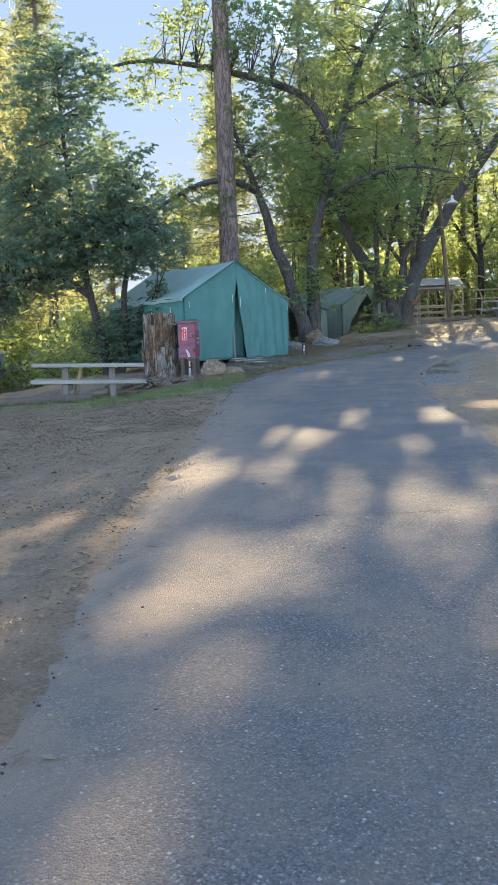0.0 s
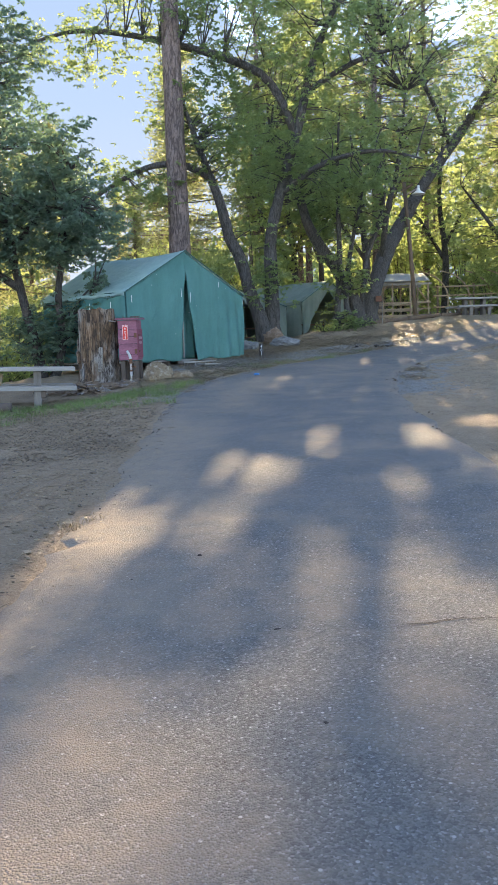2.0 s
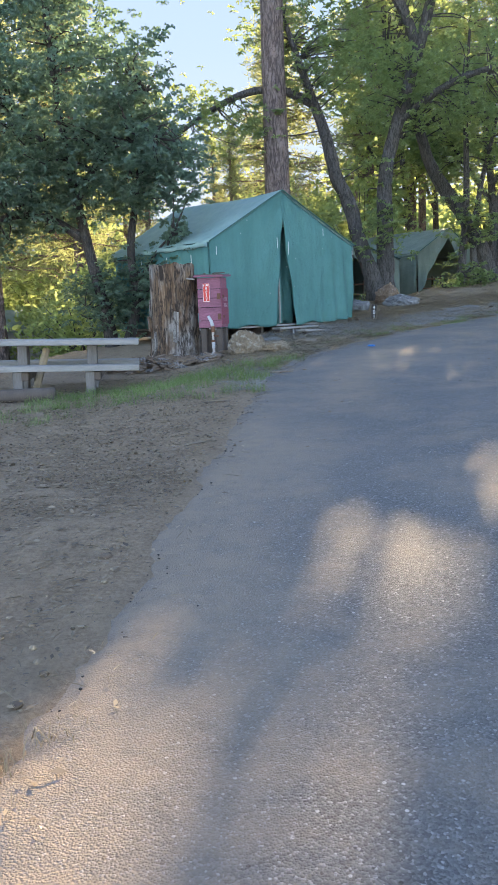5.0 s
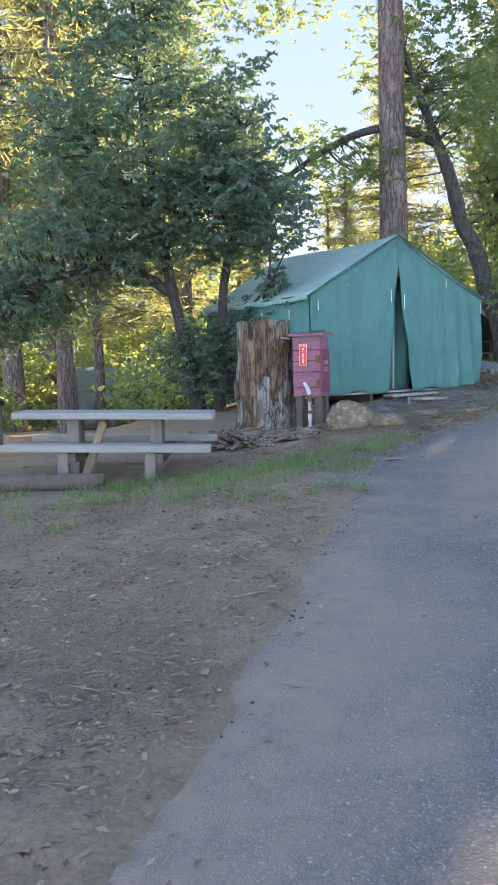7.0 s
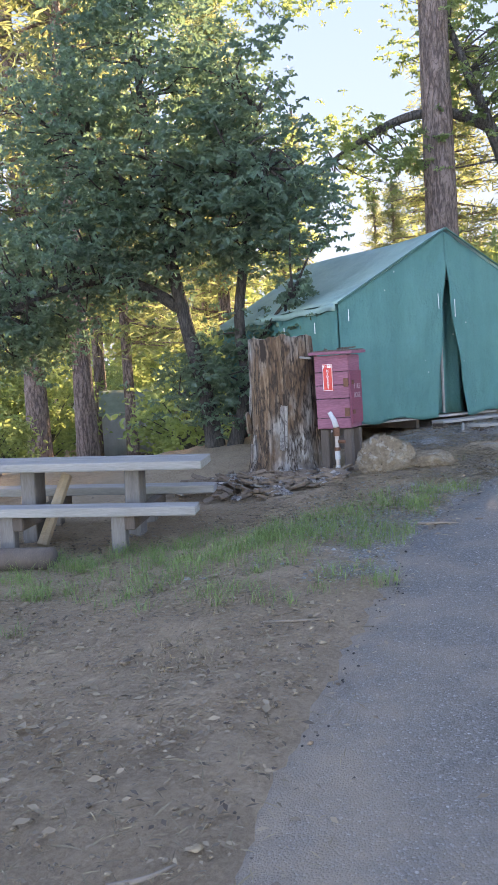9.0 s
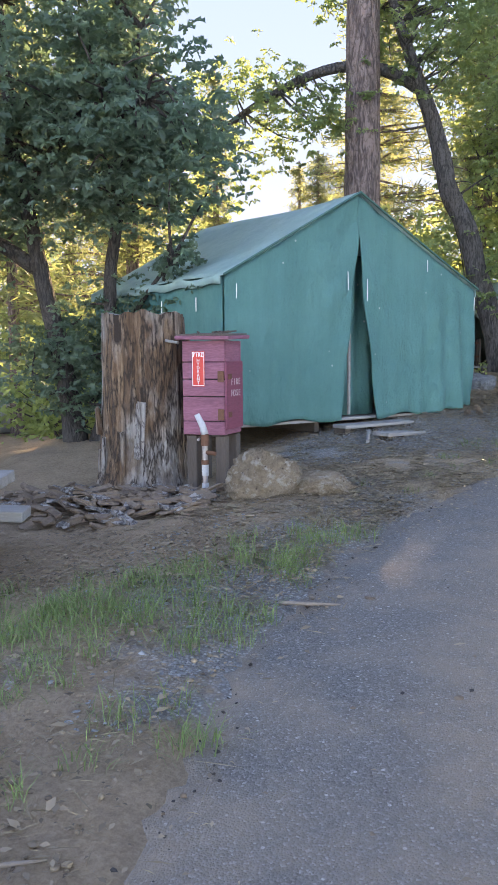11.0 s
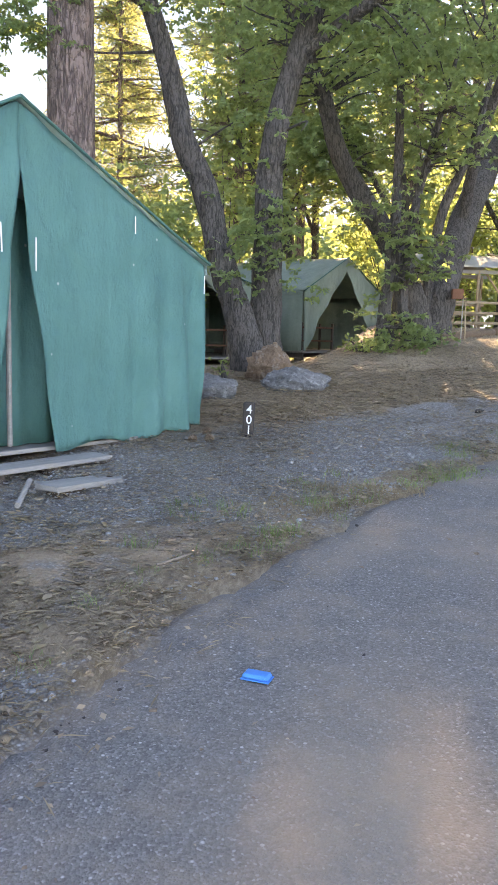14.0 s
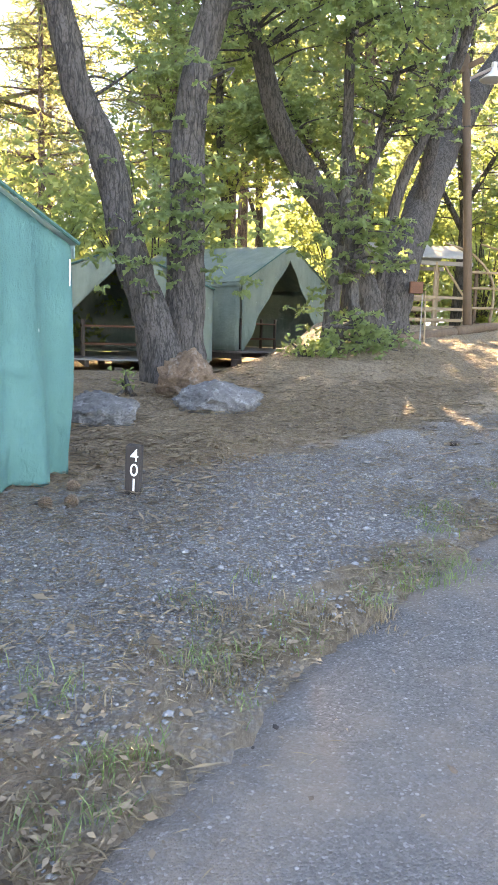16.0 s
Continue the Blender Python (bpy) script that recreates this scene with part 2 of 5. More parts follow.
M_ASPHALT = asphalt_material()
M_SOIL = ground_material()
M_CANVAS = canvas_material("teal_canvas", (0.060, 0.205, 0.188), (0.092, 0.262, 0.243))
M_CANVAS2 = canvas_material("faded_canvas", (0.19, 0.25, 0.21), (0.29, 0.345, 0.29))
# paler than the teal walls: sky light on the roof put into the colour
M_FLY = canvas_material("skylit_roof_canvas", (0.27, 0.43, 0.405), (0.37, 0.53, 0.49))
M_PINEBARK = bark_material("pine_bark", (0.085, 0.06, 0.054), (0.36, 0.265, 0.235), 8, 0.05)
M_OAKBARK = bark_material("oak_bark", (0.03, 0.026, 0.024), (0.155, 0.138, 0.124), 15, 0.025)
M_DARKBARK = bark_material("dark_bark", (0.03, 0.026, 0.024), (0.11, 0.095, 0.085), 15, 0.02)
M_STUMP = dead_wood("stump_wood", (0.15, 0.085, 0.048), (0.37, 0.24, 0.145), (0.44, 0.41, 0.38))
M_OAKLEAF = leaf_material("oak_leaf", (0.065, 0.105, 0.055), (0.135, 0.19, 0.085), (0.48, 0.60, 0.24), 0.66)
M_DARKLEAF = leaf_material("dark_leaf", (0.06, 0.11, 0.085), (0.12, 0.18, 0.135), (0.27, 0.42, 0.25), 0.46)
M_SUNLEAF = leaf_material("sunny_leaf", (0.09, 0.14, 0.05), (0.20, 0.26, 0.09), (0.54, 0.64, 0.24), 0.6)
M_NEEDLE = leaf_material("pine_needles", (0.06, 0.095, 0.045), (0.17, 0.20, 0.085), (0.54, 0.58, 0.26), 0.5)
M_GRASS = leaf_material("grass_blade", (0.085, 0.14, 0.05), (0.25, 0.33, 0.12), (0.32, 0.44, 0.12), 0.35)
M_STRAW = leaf_material("dry_straw", (0.16, 0.11, 0.065), (0.33, 0.25, 0.15), (0.3, 0.22, 0.1), 0.15)
M_GREYWOOD = plain("grey_wood", (0.27, 0.25, 0.23), 0.8, 0, 0.35, 3, 0.4, (1, 12, 12))
M_DARKWOOD = plain("dark_wood", (0.10, 0.075, 0.06), 0.85, 0, 0.4, 3, 0.4, (8, 8, 1))
M_PALEWOOD = plain("pale_wood", (0.30, 0.22, 0.14), 0.75, 0, 0.3, 3, 0.3, (1, 9, 9))
M_PINK = plain("faded_red_paint", (0.215, 0.068, 0.10), 0.75, 0, 0.4, 4, 0.5, (1, 1, 6), (0.27, 0.10, 0.14))
M_RED = plain("red_sign", (0.62, 0.03, 0.02), 0.4, 0, 0.1, 6, 0.05)
M_WHITE = plain("white_paint", (0.75, 0.75, 0.73), 0.5, 0, 0.1, 6, 0.1)
M_BLACK = plain("dark_void", (0.02, 0.02, 0.02), 0.9, 0, 0.3, 6, 0.2)
M_METAL = plain("dull_metal", (0.42, 0.36, 0.34), 0.45, 0.7, 0.3, 10, 0.2)
M_RUST = plain("rusty_iron", (0.16, 0.07, 0.04), 0.8, 0.2, 0.4, 12, 0.4)
M_ROCK = stone_material("tan_rock", (0.15, 0.098, 0.06), (0.42, 0.32, 0.215), (0.47, 0.42, 0.35))
M_REDROCK = stone_material("red_rock", (0.14, 0.085, 0.055), (0.40, 0.27, 0.18), (0.40, 0.33, 0.27))
M_GREYROCK = stone_material("grey_rock", (0.13, 0.13, 0.13), (0.30, 0.30, 0.30), (0.42, 0.43, 0.43))
M_BLUE = plain("blue_plastic", (0.01, 0.21, 0.56), 0.35, 0, 0.12, 10, 0.05)
M_CHIP = plain("bark_chips", (0.12, 0.078, 0.05), 0.95, 0, 0.5, 8, 0.5, None, (0.19, 0.135, 0.095))
M_GRAVEL = leaf_material("gravel_stone", (0.145, 0.144, 0.142), (0.315, 0.312, 0.306), (0.1, 0.1, 0.1), 0.0)
M_LITTER = leaf_material("dead_leaf", (0.08, 0.052, 0.034), (0.37, 0.27, 0.172), (0.15, 0.09, 0.05), 0.06)
M_POLE = plain("pole_wood", (0.13, 0.085, 0.055), 0.85, 0, 0.35, 4, 0.5, (8, 8, 0.6))


# ---- geometry helpers ----
def mesh_of(name, verts, faces, smooth=False):
    me = bpy.data.meshes.new(name)
    me.from_pydata([tuple(p) for p in verts], [], faces)
    me.update()
    if smooth:
        me.shade_smooth()
    return me


def quick_mesh(name, verts, quads):
    """A mesh from arrays, for what has very many faces."""
    verts, quads = np.asarray(verts, np.float32), np.asarray(quads, np.int32)
    k = quads.shape[1]
    me = bpy.data.meshes.new(name)
    me.vertices.add(len(verts))
    me.vertices.foreach_set("co", verts.ravel())
    me.loops.add(quads.size)
    me.loops.foreach_set("vertex_index", quads.ravel())
    me.polygons.add(len(quads))
    me.polygons.foreach_set("loop_start", np.arange(0, quads.size, k, dtype=np.int32))
    me.update(calc_edges=True)
    return me


def part(name, data, material, parent=None, label=""):
    if isinstance(data, bmesh.types.BMesh):
        me = bpy.data.meshes.new(name)
        data.to_mesh(me)
        data.free()
        data = me
    if not data.materials:
        data.materials.append(material)
    ob = new(name, data)
    ob.parent = parent
    if label:
        ob["label"] = label
    return ob


def thing(name, m, label, category, group=""):
    ob = new(name)
    ob.empty_display_size = 0.2
    ob.matrix_basis = m
    return tagged(ob, label, category, group)


def block(bm, size, m=Matrix(), bevel=0.006, wobble=0.0, seed=0):
    """A board or block with worn edges, added to bm."""
    made = bmesh.ops.create_cube(bm, size=1.0, matrix=Matrix.Diagonal((*size, 1)))
    vs = made["verts"]
    if bevel:
        es = list({e for v in vs for e in v.link_edges})
        r = bmesh.ops.bevel(bm, geom=es, offset=bevel, segments=1, affect="EDGES", profile=0.7)
        vs = list({v for v in r["verts"]} | {v for v in vs if v.is_valid})
    rng = random.Random(seed)
    for v in vs:
        if wobble:
            v.co += Vector((rng.uniform(-1, 1), rng.uniform(-1, 1), rng.uniform(-1, 1))) * wobble
        v.co = m @ v.co
    return bm


def board(name, size, m, material, parent, label="", bevel=0.006, wobble=0.0, seed=0):
    return part(name, block(bmesh.new(), size, m, bevel, wobble, seed), material, parent, label)


def tube(points, radii, sides=10, rough=0.0, seed=0, cap=True):
    """Verts and faces of a round limb along points."""
    pts = [Vector(p) for p in points]
    verts, faces = [], []
    side = Vector((1, 0.2, 0.1))
    for i, p in enumerate(pts):
        d = (pts[min(i + 1, len(pts) - 1)] - pts[max(i - 1, 0)]).normalized()
        side = (side - d * side.dot(d)).normalized()
        other = d.cross(side)
        for k in range(sides):
            a = 2 * math.pi * k / sides
            r = radii[i]
            if rough:
                q = Vector((math.cos(a) * 1.3 + seed, math.sin(a) * 1.3, i * 0.35))
                r *= 1 + rough * noise.noise(q * 1.7)
            verts.append(p + (side * math.cos(a) + other * math.sin(a)) * r)
    for i in range(len(pts) - 1):
        for k in range(sides):
            k2 = (k + 1) % sides
            faces.append((i * sides + k, i * sides + k2, (i + 1) * sides + k2, (i + 1) * sides + k))
    if cap:
        faces.append(tuple(range(sides))[::-1])
        faces.append(tuple((len(pts) - 1) * sides + k for k in range(sides)))
    return verts, faces


def smooth_line(points, radii, steps=5):
    """Catmull-Rom through points, radii along."""
    P, out, rad = [Vector(p) for p in points], [], []
    for i in range(len(P) - 1):
        a, b, c, d = P[max(i - 1, 0)], P[i], P[i + 1], P[min(i + 2, len(P) - 1)]
        for s in range(steps):
            u = s / steps
            out.append(0.5 * (2 * b + (c - a) * u + (2 * a - 5 * b + 4 * c - d) * u * u + (3 * b - a - 3 * c + d) * u ** 3))
            rad.append(radii[i] * (1 - u) + radii[i + 1] * u)
    return out + [P[-1]], rad + [radii[-1]]


def limb_mesh(lines, sides=10, rough=0.12, seed=0):
    verts, faces = [], []
    for j, (pts, rad) in enumerate(lines):
        p, r = smooth_line(pts, rad)
        v, f = tube(p, r, sides, rough, seed + j * 3.7)
        n = len(verts)
        verts += v
        faces += [tuple(i + n for i in q) for q in f]
    return mesh_of("limb", verts, faces, True)


def rod(name, a, b, r, material, parent, label="", sides=8):
    v, f = tube([a, b], [r, r], sides)
    return part(name, mesh_of(name, v, f), material, parent, label)


def sheet(fn, nu, nv, closed=False):
    verts = [Vector(fn(i / nu, j / nv)) for j in range(nv + 1) for i in range(nu + 1)]
    faces = [(j * (nu + 1) + i, j * (nu + 1) + i + 1, (j + 1) * (nu + 1) + i + 1, (j + 1) * (nu + 1) + i) for j in range(nv) for i in range(nu)]
    return mesh_of("sheet", verts, faces, True)


def cloth(name, fn, nu, nv, material, parent, label="", thick=0.012):
    ob = part(name, sheet(fn, nu, nv), material, parent, label)
    s = ob.modifiers.new("thickness", "SOLIDIFY")
    s.thickness, s.offset = thick, 0.0
    return ob


def smoothstep(a, b, x):
    u = np.clip((x - a) / (b - a), 0, 1)
    return u * u * (3 - 2 * u)


# ---- the lie of the land ----
def ground_z(x, y):
    x, y = np.asarray(x, float), np.asarray(y, float)
    h = np.interp(y, [-60, -8, 0, 6.7, 10, 15.5, 19.5, 24.4, 28, 31.6, 36.4, 42, 60, 120], [-0.9, -0.15, 0, 0.19, 0.39, 0.68, 0.96, 1.31, 1.62, 2.1, 2.55, 2.6, 2.7, 2.9])
    g = np.interp(y, [-60, 0, 10, 13, 15.5, 17.5, 19.3, 20.2, 22, 26, 35, 60], [-0.9, 0, 0.32, 0.44, 0.55, 0.62, 0.72, 0.82, 1.0, 1.15, 1.3, 1.5])
    f = np.interp(y, [-60, 0, 15, 20, 26, 35, 45, 60], [-0.9, 0, 0.48, 0.5, 0.2, -0.4, -0.9, -1.2])
    # hollow behind the oak, left of the bank
    low = np.interp(y, [27, 29, 31, 35, 45, 60], [1.55, 1.68, 1.68, 1.45, 1.5, 1.6])
    brow = np.interp(y, [27, 32, 36, 44], [-1.4, 0.2, 1.0, 2.0])
    k = smoothstep(0, -1.3, x - brow) * smoothstep(28, 29.5, y)
    h = h * (1 - k) + low * k
    a, b = smoothstep(-3.2, -4.9, x), smoothstep(-6.5, -11, x)
    z = h * (1 - a) + a * g
    return z * (1 - b) + b * f


def gz(x, y):
    return float(ground_z(x, y))


def rows_of(a, b, step, out_a, out_b):
    """Grid lines, close in the middle and wider outside."""
    mid = np.arange(a, b, step)
    grow = np.cumsum(step * 1.25 ** np.arange(1, 60))
    return np.concatenate([(a - grow)[(a - grow) > out_a][::-1], mid, (mid[-1] + grow)[(mid[-1] + grow) < out_b]])


# road edges, paired along its length
ROAD_L = [(-1.0, -60), (-1.0, -8), (-1.1, 0), (-1.38, 3), (-1.68, 5), (-1.9, 7), (-2.06, 9.5), (-2.25, 12), (-2.5, 14.7), (-2.6, 16), (-2.58, 17),
          (-2.45, 18.2), (-2.15, 19.2), (-1.7, 20.3), (-1.15, 21.2), (-0.6, 22.1), (0.05, 22.95), (0.7, 23.8), (1.4, 24.7), (3.6, 28), (6.5, 32), (12, 38), (30, 52), (60, 70)]
ROAD_R = [(2.9, -60), (2.6, -8), (2.2, 0), (2.0, 3), (1.9, 5), (1.75, 7), (1.6, 9.5), (1.45, 12), (1.35, 14), (1.3, 15), (1.32, 16),
          (1.35, 16.9), (1.42, 17.8), (1.52, 18.6), (1.68, 19.4), (1.9, 20.2), (2.2, 21), (2.6, 21.9), (3.1, 22.9), (5.3, 26.2), (8.2, 30.2), (13.8, 36.2), (32, 50), (62, 68)]


def edge_at(edge, n):
    e = np.array(edge, float)
    d = np.concatenate([[0], np.cumsum(np.hypot(*np.diff(np.array(ROAD_L, float), axis=0).T))])
    s = np.linspace(0, d[-1], n)
    return np.stack([np.interp(s, d, e[:, 0]), np.interp(s, d, e[:, 1])], 1)


def build_ground():
    xs = rows_of(-11, 7, 0.12, -600, 600)
    ys = rows_of(-3, 40, 0.12, -600, 900)
    X, Y = np.meshgrid(xs, ys)
    Z = ground_z(X, Y)
    rel = np.zeros_like(Z)
    near = (np.abs(X) < 40) & (Y > -20) & (Y < 70)
    for i, j in zip(*np.nonzero(near)):
        p = Vector((X[i, j], Y[i, j], 0))
        rel[i, j] = 0.05 * noise.noise(p * 0.6) + 0.03 * noise.noise(p * 2.3) + 0.022 * noise.noise(p * 5)
    # flat under the road
    line = edge_at(ROAD_L, 400), edge_at(ROAD_R, 400)
    c, w = (line[0] + line[1]) / 2, np.hypot(*(line[1] - line[0]).T) / 2
    off = np.full(X.shape, 99.0)
    for k in range(0, 400):
        off = np.minimum(off, np.hypot(X - c[k, 0], Y - c[k, 1]) - w[k])
    shoulder = smoothstep(-0.25, 0.5, off)
    Z = Z + rel * shoulder - 0.05 * (1 - smoothstep(-0.3, 0.05, off))
    n = len(xs)
    idx = np.arange(X.size).reshape(X.shape)
    quads = np.stack([idx[:-1, :-1], idx[:-1, 1:], idx[1:, 1:], idx[1:, :-1]], -1).reshape(-1, 4)
    me = quick_mesh("ground", np.stack([X, Y, Z], -1).reshape(-1, 3), quads)
    me.shade_smooth()
    # gravel: parking pad and road shoulders; litter: under the trees and by the tent
    pad = smoothstep(1.9, 0.4, np.abs((X + 0.6) * -0.62 + (Y - 22.9) * 0.78 - 0.9)) * smoothstep(-4.6, -3.2, X) * smoothstep(-3.2, -1.0, Y - 20)
    edge = smoothstep(1.8, 0.1, off) * smoothstep(14.5, 16.5, Y) * 0.66
    gravel = np.clip(np.maximum(pad, edge), 0, 1)
    verge = smoothstep(0.75, 0.2, off) * smoothstep(18.5, 20, Y) * 0.8
    gravel = gravel * (1 - 0.5 * verge)
    litter = verge + smoothstep(24.5, 27, Y - 0.3 * X) * smoothstep(-9, -5, X) + 0.8 * smoothstep(1.1, 0.2, np.hypot((X + 2.6) / 1.6, (Y - 19.8) / 1.1)) + 0.55 * smoothstep(1, 3, X) * smoothstep(10, 14, Y)
    col = np.stack([gravel, np.clip(litter, 0, 1), np.zeros_like(Z), np.ones_like(Z)], -1).astype(np.float32)
    at = me.color_attributes.new("cover", "FLOAT_COLOR", "POINT")
    at.data.foreach_set("color", col.ravel())
    tagged(part("ground", me, M_SOIL), "brown forest soil with gravel and dry leaf litter", "ground", kind="structure")


def build_road():
    n, k = 2600, 22
    L, R = edge_at(ROAD_L, n), edge_at(ROAD_R, n)
    for i in range(n):
        p = Vector((L[i, 0], L[i, 1], 0))
        wob = 0.10 * noise.noise(p * 1.3) + 0.10 * noise.noise(p * 4.1) + 0.09 * noise.noise(p * 11)
        d = (R[i] - L[i]) / np.hypot(*(R[i] - L[i]))
        L[i] += d * wob
        R[i] += d * (0.15 * noise.noise(Vector((R[i, 0], R[i, 1], 3)) * 1.5))
    u = np.linspace(0, 1, k)[None, :, None]
    XY = L[:, None] * (1 - u) + R[:, None] * u
    Z = ground_z(XY[..., 0], XY[..., 1]) + 0.012
    Z[:, 0] -= 0.04
    Z[:, -1] -= 0.04
    V = np.concatenate([XY, Z[..., None]], -1).reshape(-1, 3)
    idx = np.arange(n * k).reshape(n, k)
    quads = np.stack([idx[:-1, :-1], idx[:-1, 1:], idx[1:, 1:], idx[1:, :-1]], -1).reshape(-1, 4)
    me = quick_mesh("road", V, quads)
    me.shade_smooth()
    near = 1 - 0.85 * smoothstep(15.5, 18.5, XY[..., 1])
    rim = near * smoothstep(0.045, 0.0, u[..., 0]) + 1.0 * smoothstep(0.36, 0.02, u[..., 0]) * smoothstep(1, 4, XY[..., 1]) * smoothstep(16.5, 12, XY[..., 1]) + 0.75 * np.exp(-((u[..., 0] - 0.3) / 0.09) ** 2) * smoothstep(13.5, 15.5, XY[..., 1]) * smoothstep(20.5, 18.5, XY[..., 1]) + 0.8 * smoothstep(0.9, 1.0, u[..., 0]) + 0.7 * near * smoothstep(0.05, 0.0, u[..., 0])
    at = me.attributes.new("dusty", "FLOAT", "POINT")
    at.data.foreach_set("value", np.clip(rim, 0, 1).astype(np.float32).ravel())
    tagged(part("road", me, M_ASPHALT), "worn grey asphalt lane with dust and pale chips", "road", kind="structure")


build_ground()
build_road()


# ---- trees ----
# places on the ground that the sun reaches through the crowns: x, y, half width, half length
SUNNY = [(-1.6, 7.75, 0.36, 0.3), (-0.88, 8.2, 0.22, 0.26), (-0.08, 7.2, 0.17, 0.35), (0.55, 7.1, 0.27, 0.5), (0.66, 5.95, 0.34, 0.6), (1.13, 7.15, 0.1, 0.2), (-0.42, 5.2, 0.36, 0.42), (-1.0, 4.55, 0.38, 0.35),
         (-0.65, 2.75, 0.24, 0.5), (0.63, 4.4, 0.16, 0.35), (0.16, 5.7, 0.14, 0.3), (-1.0, 10.15, 0.14, 0.3), (-0.54, 9.55, 0.32, 0.42), (-0.11, 10.6, 0.2, 0.3), (-0.04, 11.7, 0.22, 0.35), (1.0, 11.5, 0.28, 0.55),
         (0.68, 9.45, 0.19, 0.25), (1.5, 10.3, 0.28, 0.3), (-0.75, 10.2, 0.14, 0.15), (-0.75, 8.2, 0.14, 0.2), (-1.43, 7.95, 0.2, 0.2), (-1.74, 8.7, 0.13, 0.2), (2.2, 12.4, 0.5, 0.35), (-0.78, 18.6, 0.09, 0.35), (-0.75, 19.35, 0.10, 0.35),
         (1.1, 21.6, 0.2, 0.9), (2.2, 22.6, 0.5, 1.4), (3.3, 26.6, 0.32, 1.0), (0.56, 22.8, 0.08, 0.3)]


def sun_reaches(p):
    """True where a leaf at p would shade one of the sunny places."""
    p = np.asarray(p)
    hit = np.zeros(len(p), bool)
    for x, y, rx, ry in SUNNY:
        k = (p[:, 2] - gz(x, y)) / SUN.z
        gx, gy = p[:, 0] - k * SUN.x, p[:, 1] - k * SUN.y
        ragged = 0.55 * np.sin(gx * 5.1 + 1.7 * np.sin(gy * 2.3)) + 0.45 * np.sin(gy * 3.7 + gx * 2.9 + y) + 0.3 * np.sin(gx * 11 - gy * 7)
        some = np.sin(p[:, 0] * 91.7 + p[:, 1] * 37.3 + p[:, 2] * 53.1) > (-2 if y < 17 else -0.5)
        hit |= some & (((gx - x) / rx) ** 2 + ((gy - y) / (ry + 0.3)) ** 2 < 1 + ragged * min(1.0, rx / 0.45))
    return hit


def leaf_mesh(name, centres, size, rng, narrow=0.5, up=0.5, fold=0.25, heading=None):
    """Many small folded leaves; with a heading each, they are lobed and point that way."""
    n = len(centres)
    d = rng.normal(size=(n, 3))
    d[:, 2] = d[:, 2] * 0.6 - 0.25
    if heading is not None:
        d = heading + d * 0.25
    d /= np.linalg.norm(d, axis=1)[:, None]
    nrm = rng.normal(size=(n, 3)) + np.array([0, 0, up])
    s = np.cross(d, nrm)
    s /= np.linalg.norm(s, axis=1)[:, None] + 1e-9
    u = np.cross(s, d)
    L = size * rng.uniform(0.6, 1.35, (n, 1))
    w = L * narrow * rng.uniform(0.7, 1.2, (n, 1))
    base, tip = centres - d * L * 0.5, centres + d * L * 0.5
    lift = u * w * fold
    if heading is not None:
        at = lambda f, g: centres + d * L * f + s * w * g + lift * abs(g) * 2
        droop = np.array([0, 0, -0.12]) * L
        V = np.stack([base, centres, tip + droop, at(-0.08, 0.5), at(0.08, 0.2), at(0.3, 0.46), at(-0.08, -0.5), at(0.08, -0.2), at(0.3, -0.46)], 1).reshape(-1, 3)
        i = np.arange(n)[:, None] * 9
        Q = np.stack([i + np.array(q) for q in ((0, 3, 4, 1), (1, 4, 5, 2), (0, 1, 7, 6), (1, 2, 8, 7))], 1).reshape(-1, 4)
        return quick_mesh(name, V, Q)
    a, b = centres - d * L * 0.16, centres + d * L * 0.24
    V = np.stack([base, a + s * w * 0.42 + lift, b + s * w * 0.5 + lift, tip, b - s * w * 0.5 + lift, a - s * w * 0.42 + lift], 1).reshape(-1, 3)
    i = np.arange(n)[:, None] * 6
    Q = np.stack([i + np.array([0, 1, 2, 3]), i + np.array([0, 3, 4, 5])], 1).reshape(-1, 4)
    return quick_mesh(name, V, Q)


def rosettes(mids, per, size, rng, spread):
    """Leaves in whorls of six at the twig ends round each spray."""
    n, k = len(mids), max(1, per // 6)
    sp = spread * rng.uniform(0.6, 1.5, (n, 1, 1))
    c = (mids[:, None] + rng.normal(size=(n, k, 3)) * sp * np.array([1, 1, 0.5])).reshape(-1, 3)
    a = rng.uniform(0, 2 * math.pi, (len(c), 1)) + np.arange(6)[None] * (math.pi / 3) + rng.normal(size=(len(c), 6)) * 0.25
    tilt = rng.normal(size=(len(c), 6)) * 0.35 - 0.1
    d = np.stack([np.cos(a) * np.cos(tilt), np.sin(a) * np.cos(tilt), np.sin(tilt)], -1)
    return (c[:, None] + d * size * 0.55).reshape(-1, 3), d.reshape(-1, 3)


def clumps(blobs, rng, spread=0.24):
    """Sprays of leaves: blob = centre, radii, sprays, leaves in a spray."""
    mids, pts = [], []
    for c, r, n, k in blobs:
        q = rng.normal(size=(n, 3))
        q /= np.linalg.norm(q, axis=1)[:, None]
        q *= rng.uniform(0.25, 1.0, (n, 1)) ** 0.6
        m = np.array(c) + q * np.array(r)
        mids.append(m)
        sp = spread * rng.uniform(0.6, 1.6, (n, 1, 1))
        pts.append((m[:, None] + rng.normal(size=(n, k, 3)) * sp * np.array([1, 1, 0.55])).reshape(-1, 3))
    return np.concatenate(mids), np.concatenate(pts)


